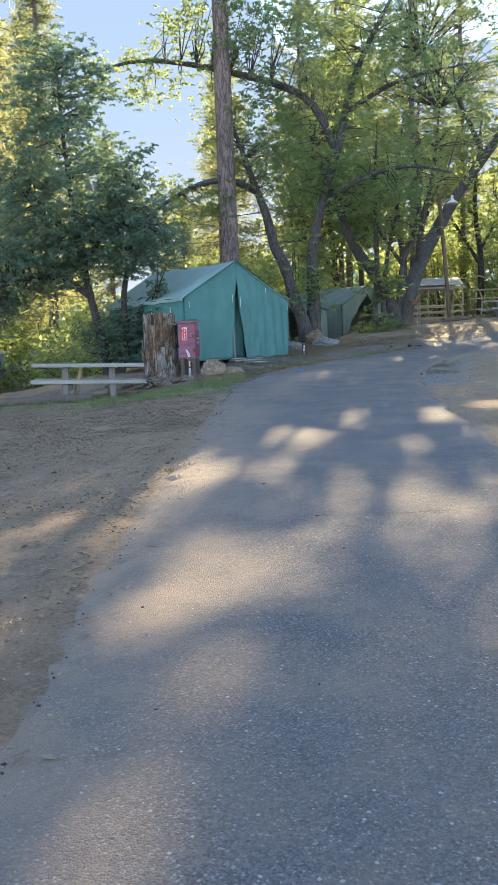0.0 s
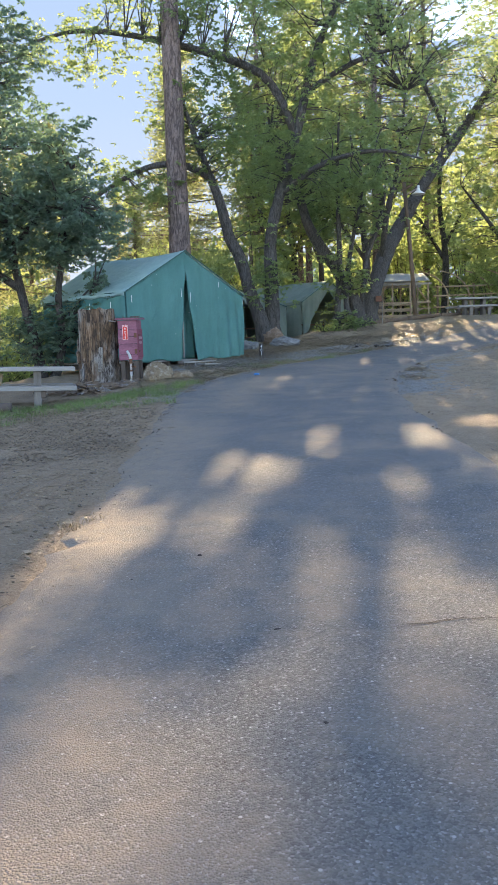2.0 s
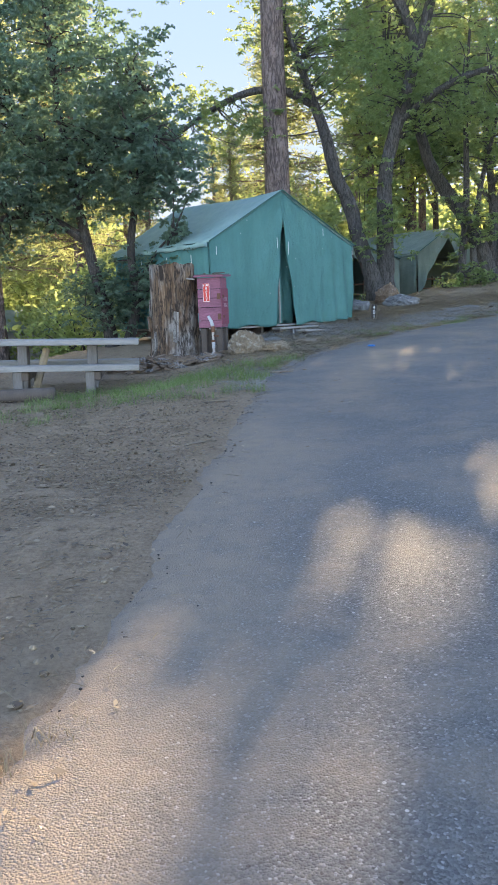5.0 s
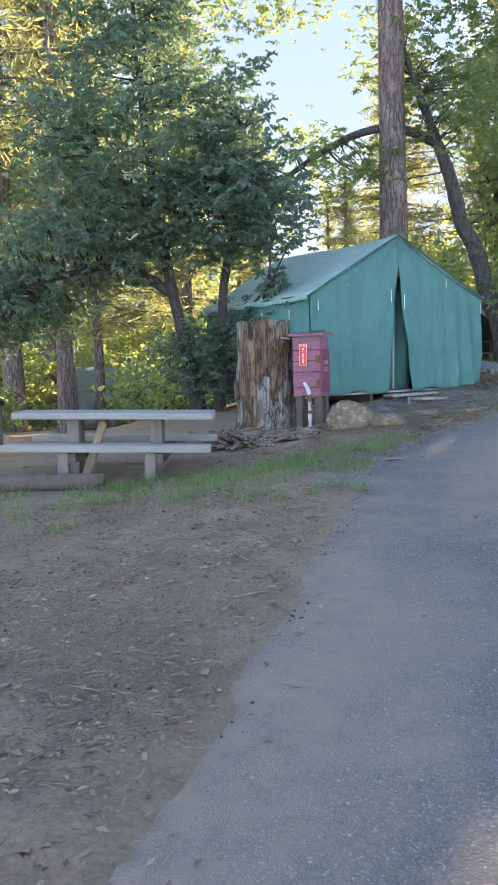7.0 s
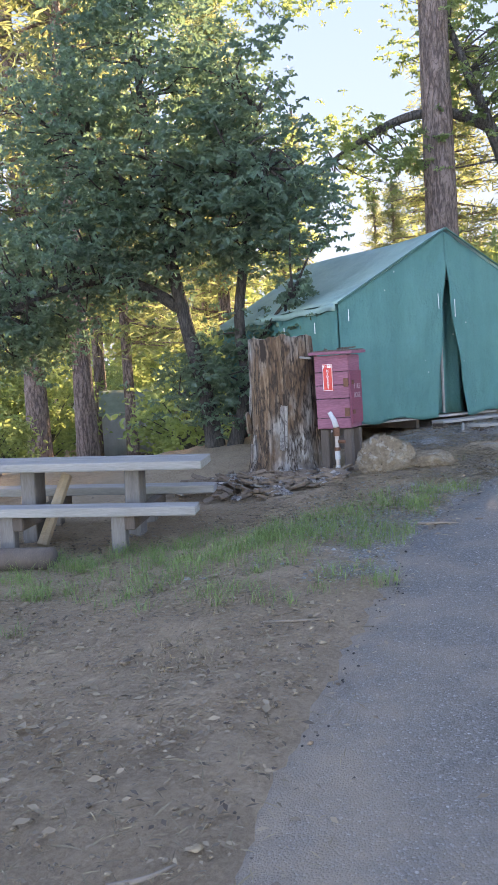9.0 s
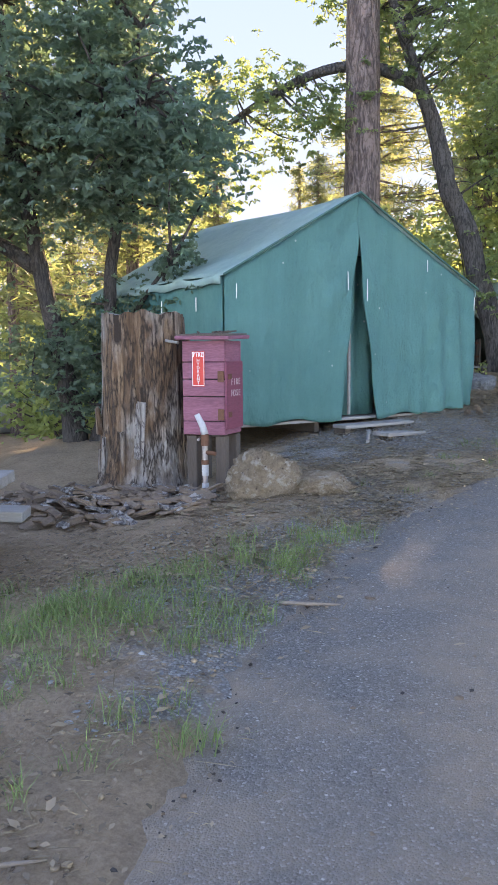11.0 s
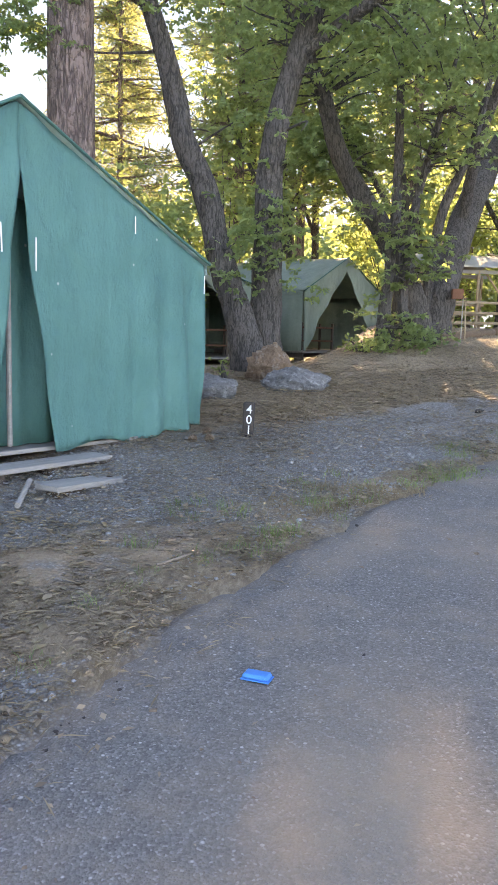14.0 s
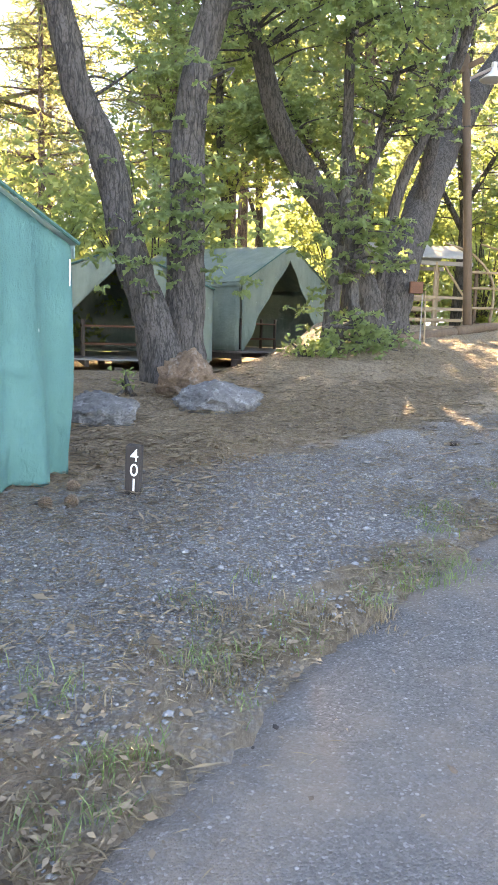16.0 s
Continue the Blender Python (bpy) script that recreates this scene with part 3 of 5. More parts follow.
def twig_lines(mids, anchors, rng, most):
    """Thin twigs from the nearest limb to the sprays."""
    A = np.array([tuple(a) for a in anchors])
    out = []
    pick = rng.permutation(len(mids))[:most]
    for m in mids[pick]:
        d = np.linalg.norm(A - m, axis=1)
        a = A[np.argmin(d + np.maximum(0, A[:, 2] - m[2]) * 0.6)]
        if np.linalg.norm(a - m) > 4.5:
            continue
        mid = (a + m) / 2 + rng.normal(size=3) * 0.12 + np.array([0, 0, 0.08 * np.linalg.norm(a - m)])
        out.append(([a, mid, m], [0.026, 0.015, 0.006]))
    return out


def oak(name, base, limbs, blobs, leaf, material, label, seed, size=0.11, twigs=160, group="", lush=0.64):
    rng = np.random.default_rng(seed)
    root = thing(name, pose(*base), label, "tree", group)
    rel = lambda p: tuple(Vector(p) - Vector(base))
    lines = [([rel(p) for p in pts], rad) for pts, rad in limbs]
    part("trunk", limb_mesh(lines, 12, 0.16, seed), material, root)
    anchors = [Vector(p) for pts, rad in limbs for p in smooth_line(pts, rad)[0]]
    mids, pts, head = [], [], []
    for c, r, n, k in blobs:
        m = clumps([(c, r, n, 1)], rng)[0]
        p, d = rosettes(m, int(k * lush), size, rng, 0.26)
        mids.append(m)
        pts.append(p)
        head.append(d)
    mids, pts, head = np.concatenate(mids), np.concatenate(pts), np.concatenate(head)
    tw = twig_lines(mids[~sun_reaches(mids)], anchors, rng, twigs)
    tagged(part("branch", limb_mesh([([rel(p) for p in a], r) for a, r in tw], 5, 0, seed), material, root), kind="stuff")
    keep = ~sun_reaches(pts)
    part("crown", leaf_mesh("crown", pts[keep] - np.array(base), size, rng, 0.62, 1.2, 0.3, head[keep]), leaf, root)
    return root


def tree_oak_by_tent():
    b = (-1.65, 29.1, gz(-1.65, 29.1) - 0.15)
    left = [(-1.72, 29.0, 1.6), (-1.85, 29.0, 2.25), (-2.03, 29.0, 2.8), (-2.28, 29.0, 3.55), (-2.5, 29.0, 4.45), (-2.82, 28.95, 5.1), (-3.05, 28.9, 6.1), (-3.5, 28.8, 7.4), (-4.1, 28.7, 9.2)]
    right = [(-1.5, 29.3, 1.6), (-1.54, 29.3, 2.2), (-1.53, 29.3, 3.1), (-1.54, 29.3, 4.2), (-1.5, 29.3, 5.1), (-1.3, 29.3, 6.0), (-1.05, 29.3, 6.8), (-0.5, 29.3, 8.6), (0.2, 29.3, 11), (1.6, 29.4, 13.6)]
    limbs = [(left, [0.33, 0.25, 0.22, 0.2, 0.19, 0.18, 0.16, 0.12, 0.05]), (right, [0.36, 0.27, 0.24, 0.22, 0.2, 0.18, 0.17, 0.15, 0.11, 0.04]),
             ([(-3.35, 28.85, 7.0), (-4.2, 28.5, 7.35), (-5.3, 28.2, 7.25), (-6.8, 27.8, 6.4), (-8.0, 27.4, 5.2)], [0.12, 0.11, 0.09, 0.06, 0.02]),
             ([(-0.6, 29.3, 8.3), (-1.7, 29.2, 10.2), (-4.8, 29.0, 11.3), (-7.4, 28.8, 11.7), (-9.4, 28.6, 11.2)], [0.14, 0.13, 0.1, 0.07, 0.02]),
             ([(-1.2, 29.3, 6.4), (0.2, 28.8, 7.2), (1.8, 28.2, 7.4), (3.2, 27.8, 7.0)], [0.1, 0.09, 0.06, 0.02]),
             ([(-0.2, 29.3, 9.6), (1.6, 29.0, 10.4), (3.6, 28.6, 10.6)], [0.1, 0.07, 0.02])]
    blobs = [((-1.8, 29.2, 11.5), (3.8, 2.5, 2.2), 170, 60), ((1.6, 29.2, 10.2), (2.8, 2.2, 2.6), 120, 60), ((-1.0, 30.0, 15.0), (5.2, 2.6, 2.4), 190, 60), ((-3.4, 29.6, 9.4), (2.2, 1.6, 1.6), 120, 58), ((-2.2, 29, 7.7), (1.9, 1.8, 1.3), 80, 58), ((0.8, 28.9, 7.2), (2.4, 1.8, 1.3), 110, 58),
             ((-6.2, 28.0, 6.6), (2.2, 1.1, 1.0), 95, 49), ((-7.4, 27.6, 5.4), (1.1, 0.8, 0.9), 40, 43), ((-7.6, 28.7, 11.2), (2.6, 1.4, 1.0), 75, 52), ((-1.9, 29.1, 4.6), (1.3, 0.9, 1.5), 34, 37), ((-1.95, 28.65, 3.3), (0.35, 0.25, 0.7), 12, 30), ((-1.5, 28.8, 3.9), (0.5, 0.3, 0.5), 9, 30), ((-1.0, 29.0, 3.7), (1.0, 0.8, 0.8), 10, 37), ((-4.8, 28.9, 12.6), (2.5, 1.8, 1.3), 80, 60)]
    oak("oak_tree", b, limbs, blobs, M_OAKLEAF, M_OAKBARK, "double-trunked oak with grey bark and green leaves behind the tent", 11, 0.115, 340)


def tree_oak_forked():
    b = (1.6, 33.2, gz(1.6, 33.2) - 0.15)
    left = [(1.55, 33.0, 2.1), (1.38, 33.0, 2.9), (1.2, 33.0, 3.4), (0.7, 33.0, 4.35), (0.24, 33.0, 5.0), (-0.27, 33.0, 5.9), (-0.7, 33, 7.2), (-1.6, 33, 9.0)]
    right = [(1.85, 33.4, 2.1), (1.92, 33.4, 2.9), (2.12, 33.6, 3.65), (2.68, 34.6, 5.03), (3.5, 35.8, 6.46), (4.5, 36.8, 8.04), (6.19, 37.6, 10.3), (7.9, 38, 12.9), (9.0, 38.2, 15.5)]
    limbs = [(left, [0.36, 0.27, 0.25, 0.23, 0.22, 0.19, 0.14, 0.05]), (right, [0.42, 0.34, 0.31, 0.29, 0.26, 0.23, 0.18, 0.12, 0.04]),
             ([(2.5, 34.25, 4.6), (2.6, 33.6, 6.2), (3.0, 33, 8.0), (3.3, 33, 10.5)], [0.13, 0.11, 0.08, 0.03]), ([(1.6, 33.2, 2.6), (1.8, 33, 4.6), (2.3, 32.8, 6.0), (2.6, 32.6, 7.6)], [0.12, 0.10, 0.08, 0.03]),
             ([(5.6, 37.35, 9.5), (4.4, 36.2, 11.6), (2.8, 35, 13.2)], [0.11, 0.08, 0.03])]
    blobs = [((2.0, 32.6, 8.6), (3.0, 1.8, 1.7), 140, 55), ((6.8, 37.2, 11.6), (2.6, 2.0, 1.9), 90, 55), ((-0.8, 33, 8.0), (2.0, 1.6, 1.6), 90, 58), ((3.2, 33, 12.0), (3.8, 2.2, 2.2), 130, 60), ((4.2, 33.4, 15.6), (4.6, 2.4, 2.4), 150, 60),
             ((0.0, 32.6, 12.6), (2.6, 2, 1.8), 110, 58), ((8.4, 37.6, 14.2), (2.4, 2, 2), 80, 60), ((1.8, 32.4, 6.0), (1.8, 0.9, 0.8), 22, 37)]
    oak("oak_tree", b, limbs, blobs, M_OAKLEAF, M_OAKBARK, "large forked oak with thick dark limbs beside the lamp pole", 12, 0.115, 340)


def tree_saplings():
    """Thin leafy oaks in front of the forked oak."""
    for i, (pts, rad, bl) in enumerate([
        ([(0.62, 32.0, 1.95), (0.66, 32.0, 2.6), (0.68, 32.0, 3.0), (0.77, 32.0, 3.9), (0.79, 32.0, 5.3), (0.77, 32.0, 7.4), (0.9, 32, 10)], [0.15, 0.13, 0.12, 0.11, 0.09, 0.07, 0.02],
         [((0.85, 31.8, 4.1), (0.6, 0.5, 1.2), 26, 26), ((0.75, 31.8, 2.8), (0.35, 0.3, 0.4), 5, 24), ((0.9, 32, 8), (1.2, 1, 1.6), 45, 36)]),
        ([(1.19, 32.1, 1.95), (1.08, 32.1, 2.6), (1.0, 32.1, 3.2), (1.16, 32.1, 4.7), (1.45, 32.1, 6.0), (1.9, 32.1, 8)], [0.14, 0.11, 0.1, 0.08, 0.06, 0.02],
         [((1.35, 31.9, 3.9), (0.5, 0.5, 0.9), 18, 26), ((1.5, 32, 6.2), (1.0, 0.8, 1.0), 26, 32)]),
        ([(0.75, 31.4, 1.95), (0.7, 31.4, 2.2), (0.8, 31.4, 2.5)], [0.02, 0.015, 0.008], [((0.8, 31.4, 2.35), (0.35, 0.3, 0.35), 12, 24), ((1.15, 31.5, 2.3), (0.4, 0.3, 0.15), 8, 22)]),
    ]):
        b = (pts[0][0], pts[0][1], gz(pts[0][0], pts[0][1]) - 0.08)
        oak("oak_sapling", b, [(pts, rad)], bl, M_OAKLEAF, M_OAKBARK, "slender young oak with bright leaves low on its stem", 20 + i, 0.13, 40, "saplings", 0.9)


def tree_left_oak():
    b = (-7.0, 22.3, gz(-7.0, 22.3) - 0.1)
    z = b[2]
    limbs = [([(-7.0, 22.3, z), (-7.15, 22.3, 1.9), (-7.35, 22.2, 3.0), (-7.6, 22.1, 4.6), (-7.8, 22.0, 7.0), (-7.9, 22, 9.2)], [0.17, 0.125, 0.11, 0.09, 0.06, 0.02]),
             ([(-6.7, 22.3, z), (-6.45, 22.4, 1.9), (-6.5, 22.4, 3.0), (-6.2, 22.3, 4.4), (-5.9, 22.2, 6)], [0.13, 0.095, 0.085, 0.06, 0.02]),
             ([(-7.4, 22.2, 3.2), (-8.2, 21.8, 3.7), (-9.2, 21.4, 3.6), (-10.2, 21, 3.2)], [0.1, 0.08, 0.05, 0.02]),
             ([(-7.5, 22.1, 4.0), (-6.6, 21.8, 4.9), (-5.6, 21.7, 5.0)], [0.08, 0.06, 0.02]),
             ([(-7.6, 22.1, 4.6), (-8.6, 22.2, 5.6), (-9.8, 22.4, 6.5)], [0.07, 0.05, 0.02]), ([(-6.45, 22.4, 2.2), (-5.9, 22.3, 2.9), (-5.4, 21.9, 3.2)], [0.04, 0.03, 0.01])]
    blobs = [((-7.7, 22, 6.0), (2.3, 1.8, 1.9), 300, 52), ((-9.2, 21.8, 4.1), (2.2, 1.6, 1.0), 210, 52), ((-6.3, 22, 4.7), (1.5, 1.3, 1.3), 190, 50), ((-7.9, 22, 8.6), (1.4, 1.2, 1.6), 170, 46),
             ((-10.4, 21.6, 2.9), (1.3, 1.2, 0.65), 110, 50), ((-9.6, 22.4, 6.2), (1.7, 1.3, 1.3), 50, 46), ((-6.9, 22.4, 2.0), (1.1, 0.7, 0.8), 90, 40), ((-6.0, 22.6, 2.3), (0.7, 0.6, 0.8), 50, 40), ((-5.4, 21.8, 4.7), (0.7, 0.6, 0.5), 40, 40), ((-5.35, 21.9, 3.25), (0.3, 0.3, 0.2), 10, 36)]
    oak("oak_tree", b, limbs, blobs, M_DARKLEAF, M_DARKBARK, "small dark-leaved oak leaning over the picnic table", 31, 0.108, 340, "", 0.85)


def needle_mesh(rng, height, low, reach, tiers, per, size):
    """Pine crown: flat sprays of long needles on whorled branches."""
    pts, lines = [], []
    for i in range(tiers):
        f = i / tiers
        z = low + (height - low) * f
        for k in range(per):
            a = rng.uniform(0, 2 * math.pi)
            r = reach * (1 - f * 0.85) * rng.uniform(0.5, 1.1)
            tip = np.array([math.cos(a) * r, math.sin(a) * r, z + rng.uniform(-0.5, 0.3)])
            lines.append(([(0, 0, z), tuple(tip * [0.6, 0.6, 1] + [0, 0, 0.1]), tuple(tip)], [0.05, 0.03, 0.012]))
            for s in np.linspace(0.35, 1, 5):
                c = tip * [s, s, 1]
                pts.append(c + rng.normal(size=(16, 3)) * [0.3, 0.3, 0.17])
    return np.concatenate(pts), lines


def pine(name, base, height, radius, low, reach, tiers, per, label, seed, group="", lean=0.0):
    rng = np.random.default_rng(seed)
    root = thing(name, pose(*base), label, "tree", group)
    hs = np.linspace(0, height, 9)
    line = ([(lean * h, 0, h) for h in hs], [radius * (1.25 if h == 0 else 1) * (1 - 0.75 * h / height) for h in hs])
    part("trunk", limb_mesh([line], 14, 0.06, seed), M_PINEBARK, root)
    pts, lines = needle_mesh(rng, height, low, reach, tiers, per, 0.4)
    tagged(part("branch", limb_mesh(lines, 4, 0, seed), M_PINEBARK, root), kind="stuff")
    pts = pts[~sun_reaches(pts + np.array(base))]
    part("crown", leaf_mesh("crown", pts, 0.38, rng, 0.13, 0.2), M_NEEDLE, root)
    return root


def forest_edge_pine():
    b = (-13.5, 24.0, gz(-13.5, 24.0) - 0.1)
    pine("pine_tree", b, 26, 0.36, 12, 3.2, 12, 5, "large leaning pine at the edge of the camp", 42, "", -0.03)


def big_pine():
    b = (-4.35, 28.3, gz(-4.35, 28.3) - 0.1)
    pine("ponderosa_pine", b, 30, 0.37, 15, 4.0, 14, 5, "tall straight pine with plated reddish bark behind the tent", 41)


def forest():
    """Pines round the camp: three grown ones, repeated."""
    kinds = [pine("pine_tree", (-17.5, 31, gz(-17.5, 31) - 0.1), 24, 0.34, 6, 3.2, 20, 6, "sunlit pine with reddish trunk among the forest", 51, "forest pines"),
             pine("pine_tree", (-13.2, 27.5, gz(-13.2, 27.5) - 0.1), 20, 0.26, 8, 3.0, 16, 6, "sunlit pine with reddish trunk among the forest", 52, "forest pines"),
             pine("pine_tree", (-16.0, 34, gz(-16, 34) - 0.1), 17, 0.2, 4, 2.6, 18, 6, "sunlit pine with reddish trunk among the forest", 53, "forest pines")]
    rng = random.Random(7)
    spots = [(-18.5, 36), (-20, 29), (-22, 40), (-16.5, 43), (-25, 34), (-27, 46), (-21, 52), (-31, 40), (-26, 60), (-35, 55), (18, 44), (20, 56), (25, 50), (-33, 66), (-24, 70), (-38, 70), (16, 74), (30, 66), (-23.5, 31), (-19.5, 47)]
    low = [(-14, 46), (-11, 52), (-13, 56), (-16, 70), (13, 60), (9, 66), (-5, 66)]
    round_about = [(-26, -14), (22, -20), (30, 10), (-30, 8), (0, -45), (-12, -38), (14, -40)]
    for x, y in spots + low + round_about:
        k = kinds[rng.randrange(3)]
        t = copy_thing(k, pose(x, y, gz(x, y) - 0.15, 0, 0, rng.uniform(0, 360)))
        s = rng.uniform(0.55, 0.75) if (x, y) in low else rng.uniform(0.8, 1.25)
        t.scale = (s, s, s)
    # those that stand behind the oaks, towards the sun
    for i, (x, y, h, r, lo) in enumerate([(-7.3, 47, 17, 0.15, 6), (-9.4, 58, 20, 0.2, 8), (-2.8, 45, 21, 0.22, 6), (-0.92, 51, 26, 0.19, 11), (-0.45, 54, 27, 0.25, 12), (3.0, 44, 20, 0.24, 7), (6.2, 50, 24, 0.26, 8), (9.5, 42, 20, 0.22, 6)]):
        pine("pine_tree", (x, y, gz(x, y) - 0.1), h, r, lo, 3.4, 16, 6, "tall pine standing in the backlit woods", 80 + i, "forest pines")


def bush(name, base, r, n, k, leaf, size, label, seed, group):
    rng = np.random.default_rng(seed)
    root = thing(name, pose(*base), label, "shrub", group)
    mids, pts = clumps([((0, 0, r[2] * 0.75), r, n, k)], rng, min(0.25, 0.3 * max(r)))
    pts = pts[pts[:, 2] > 0.02]
    lines = [([(rng.normal() * 0.15, rng.normal() * 0.15, -0.1), tuple(m * [0.5, 0.5, 0.6]), tuple(m)], [0.03, 0.018, 0.006]) for m in mids[:26]]
    part("stem", limb_mesh(lines, 5, 0, seed), M_OAKBARK, root)
    part("foliage", leaf_mesh("foliage", pts, size, rng), leaf, root)
    return root


def understorey():
    a = bush("shrub", (-9.6, 26.5, gz(-9.6, 26.5)), (1.6, 1.4, 1.1), 70, 26, M_SUNLEAF, 0.17, "sunlit yellow-green shrub at the forest edge", 61, "forest shrubs")
    b = bush("shrub", (-9.5, 30, gz(-9.5, 30)), (2.2, 1.6, 2.0), 110, 26, M_SUNLEAF, 0.19, "sunlit yellow-green shrub at the forest edge", 62, "forest shrubs")
    c = bush("tall_shrub", (-6, 38, gz(-6, 38)), (2.4, 1.8, 3.0), 150, 26, M_SUNLEAF, 0.2, "tall backlit shrub with yellow-green leaves", 63, "forest shrubs")
    rng = random.Random(9)
    spots = [(a, -10.8, 33), (b, -14.5, 36), (b, -19, 33), (c, -11, 40), (c, -15, 46), (c, -20, 44), (b, -23, 38), (c, -26, 50), (c, -8, 44), (c, -3, 42), (c, 3.4, 52),
             (c, 8, 48), (c, 12, 46), (b, 9.5, 44), (c, 6, 54), (c, 16, 42), (b, 13, 37), (c, 18, 38), (c, 20, 48), (c, -5, 54), (c, -12, 52), (c, 11, 56), (a, -16, 27), (b, 17, 33), (b, 7.8, 41), (c, -30, 44), (c, -34, 60), (c, 24, 44), (c, 26, 58)]
    spots += [(c, -12.5, 47), (c, -17, 50), (c, -22, 48), (c, -29, 52), (c, -25, 42), (c, -33, 46), (c, -9.5, 40), (b, -12, 36), (b, -21, 34), (c, -6.5, 48), (c, 4.5, 47), (c, 7, 58)]
    for i, (x, y, r, leaf) in enumerate([(0.15, 30.9, (0.4, 0.3, 0.16), M_SUNLEAF), (1.5, 31.9, (0.5, 0.3, 0.14), M_OAKLEAF), (0.6, 31.2, (0.35, 0.25, 0.14), M_OAKLEAF)]):
        bush("low_shrub", (x, y, gz(x, y)), r, 12, 16, leaf, 0.09, "low leafy shoots at the foot of the oaks", 90 + i, "low shoots")
    bush("low_shrub", (-2.1, 28.1, gz(-2.1, 28.1)), (0.1, 0.1, 0.26), 5, 7, M_SUNLEAF, 0.085, "small yellow-green shoot beside the oak", 97, "low shoots")
    for k, x, y in spots:
        t = copy_thing(k, pose(x, y, gz(x, y) - 0.05, 0, 0, rng.uniform(0, 360)))
        s = rng.uniform(0.8, 1.25)
        t.scale = (s, s, s)


def far_woods():
    """The woods beyond, past counting."""
    rng = np.random.default_rng(5)
    n = 5200
    a = rng.uniform(radians(-62), radians(52), n)
    d = rng.uniform(62, 100, n)
    c = np.stack([d * np.sin(a), 6 + d * np.cos(a)], 1)
    gap = (np.degrees(a) > -20) & (np.degrees(a) < -8)
    gap |= (np.degrees(a) > -1.2) & (np.degrees(a) < 2.6)
    deg = np.degrees(a)
    top = np.where(gap, np.where((deg > -14) & (deg < -8), 15.0, 9.0), 16.0) * (0.6 + 0.4 * np.sin(a * 23) * np.sin(a * 57 + 1)) + 2
    z = ground_z(c[:, 0], c[:, 1]) + top * rng.uniform(0, 1, n) ** 0.8
    mids = np.concatenate([c, z[:, None]], 1)
    pts = (mids[:, None] + rng.normal(size=(n, 9, 3)) * np.array([0.9, 0.9, 0.7])).reshape(-1, 3)
    pts = pts[~sun_reaches(pts)]
    ob = part("far_woods", leaf_mesh("far_woods", pts, 0.75, rng, 0.6), M_SUNLEAF)
    tagged(ob, "far sunlit woods beyond the camp", "woods", kind="stuff")


def right_trees():
    """Oaks beyond the bend, lit from behind, the last four added for shade."""
    for i, (x, y, h) in enumerate([(8.2, 38, 9), (6.6, 46, 11), (11.5, 34, 9), (2.2, 41, 10), (12.5, 44, 12), (-1.2, 44, 13), (3.6, 47, 15), (0.2, 55, 18), (-2.4, 50, 16)]):
        z = gz(x, y) - 0.1
        lim = [([(x, y, z), (x + 0.1, y, z + h * 0.3), (x - 0.2, y, z + h * 0.6), (x + 0.2, y, z + h)], [0.2, 0.16, 0.11, 0.03]),
               ([(x, y, z + h * 0.35), (x + 1.2, y, z + h * 0.55), (x + 2, y - 0.2, z + h * 0.7)], [0.1, 0.07, 0.02]), ([(x, y, z + h * 0.3), (x - 1.3, y, z + h * 0.5), (x - 2.1, y, z + h * 0.62)], [0.1, 0.07, 0.02])]
        bl = [((x, y, z + h * 0.75), (2.6, 2.0, h * 0.3), 120, 36), ((x + 1.2, y, z + h * 0.5), (1.7, 1.4, h * 0.2), 50, 34), ((x - 1.4, y, z + h * 0.48), (1.6, 1.4, h * 0.2), 50, 34)]
        # denser crowns on the four added trees, to keep sun off the lane
        if i >= 5:
            bl = [((x, y, z + h * 0.74), (3.6, 2.2, h * 0.27), 300, 44), ((x + 1.2, y, z + h * 0.5), (1.9, 1.4, h * 0.15), 60, 34), ((x - 1.4, y, z + h * 0.5), (1.9, 1.4, h * 0.15), 60, 34)]
        # extra leaf clump set in the sun's way, to shade the dirt below
        if i == 3:
            bl.append(((x - 1.7, y + 0.6, z + h * 0.53), (1.8, 1.3, 1.2), 150, 36))
        oak("oak_tree", (x, y, z), lim, bl, M_SUNLEAF if i % 2 == 0 or i >= 5 else M_OAKLEAF, M_OAKBARK, "backlit oak with yellow-green leaves beyond the bend", 70 + i, 0.15, 80, "oaks beyond the bend", 0.85)


tree_oak_by_tent()
tree_oak_forked()
tree_saplings()
tree_left_oak()
big_pine()
forest_edge_pine()
forest()
understorey()
far_woods()
right_trees()


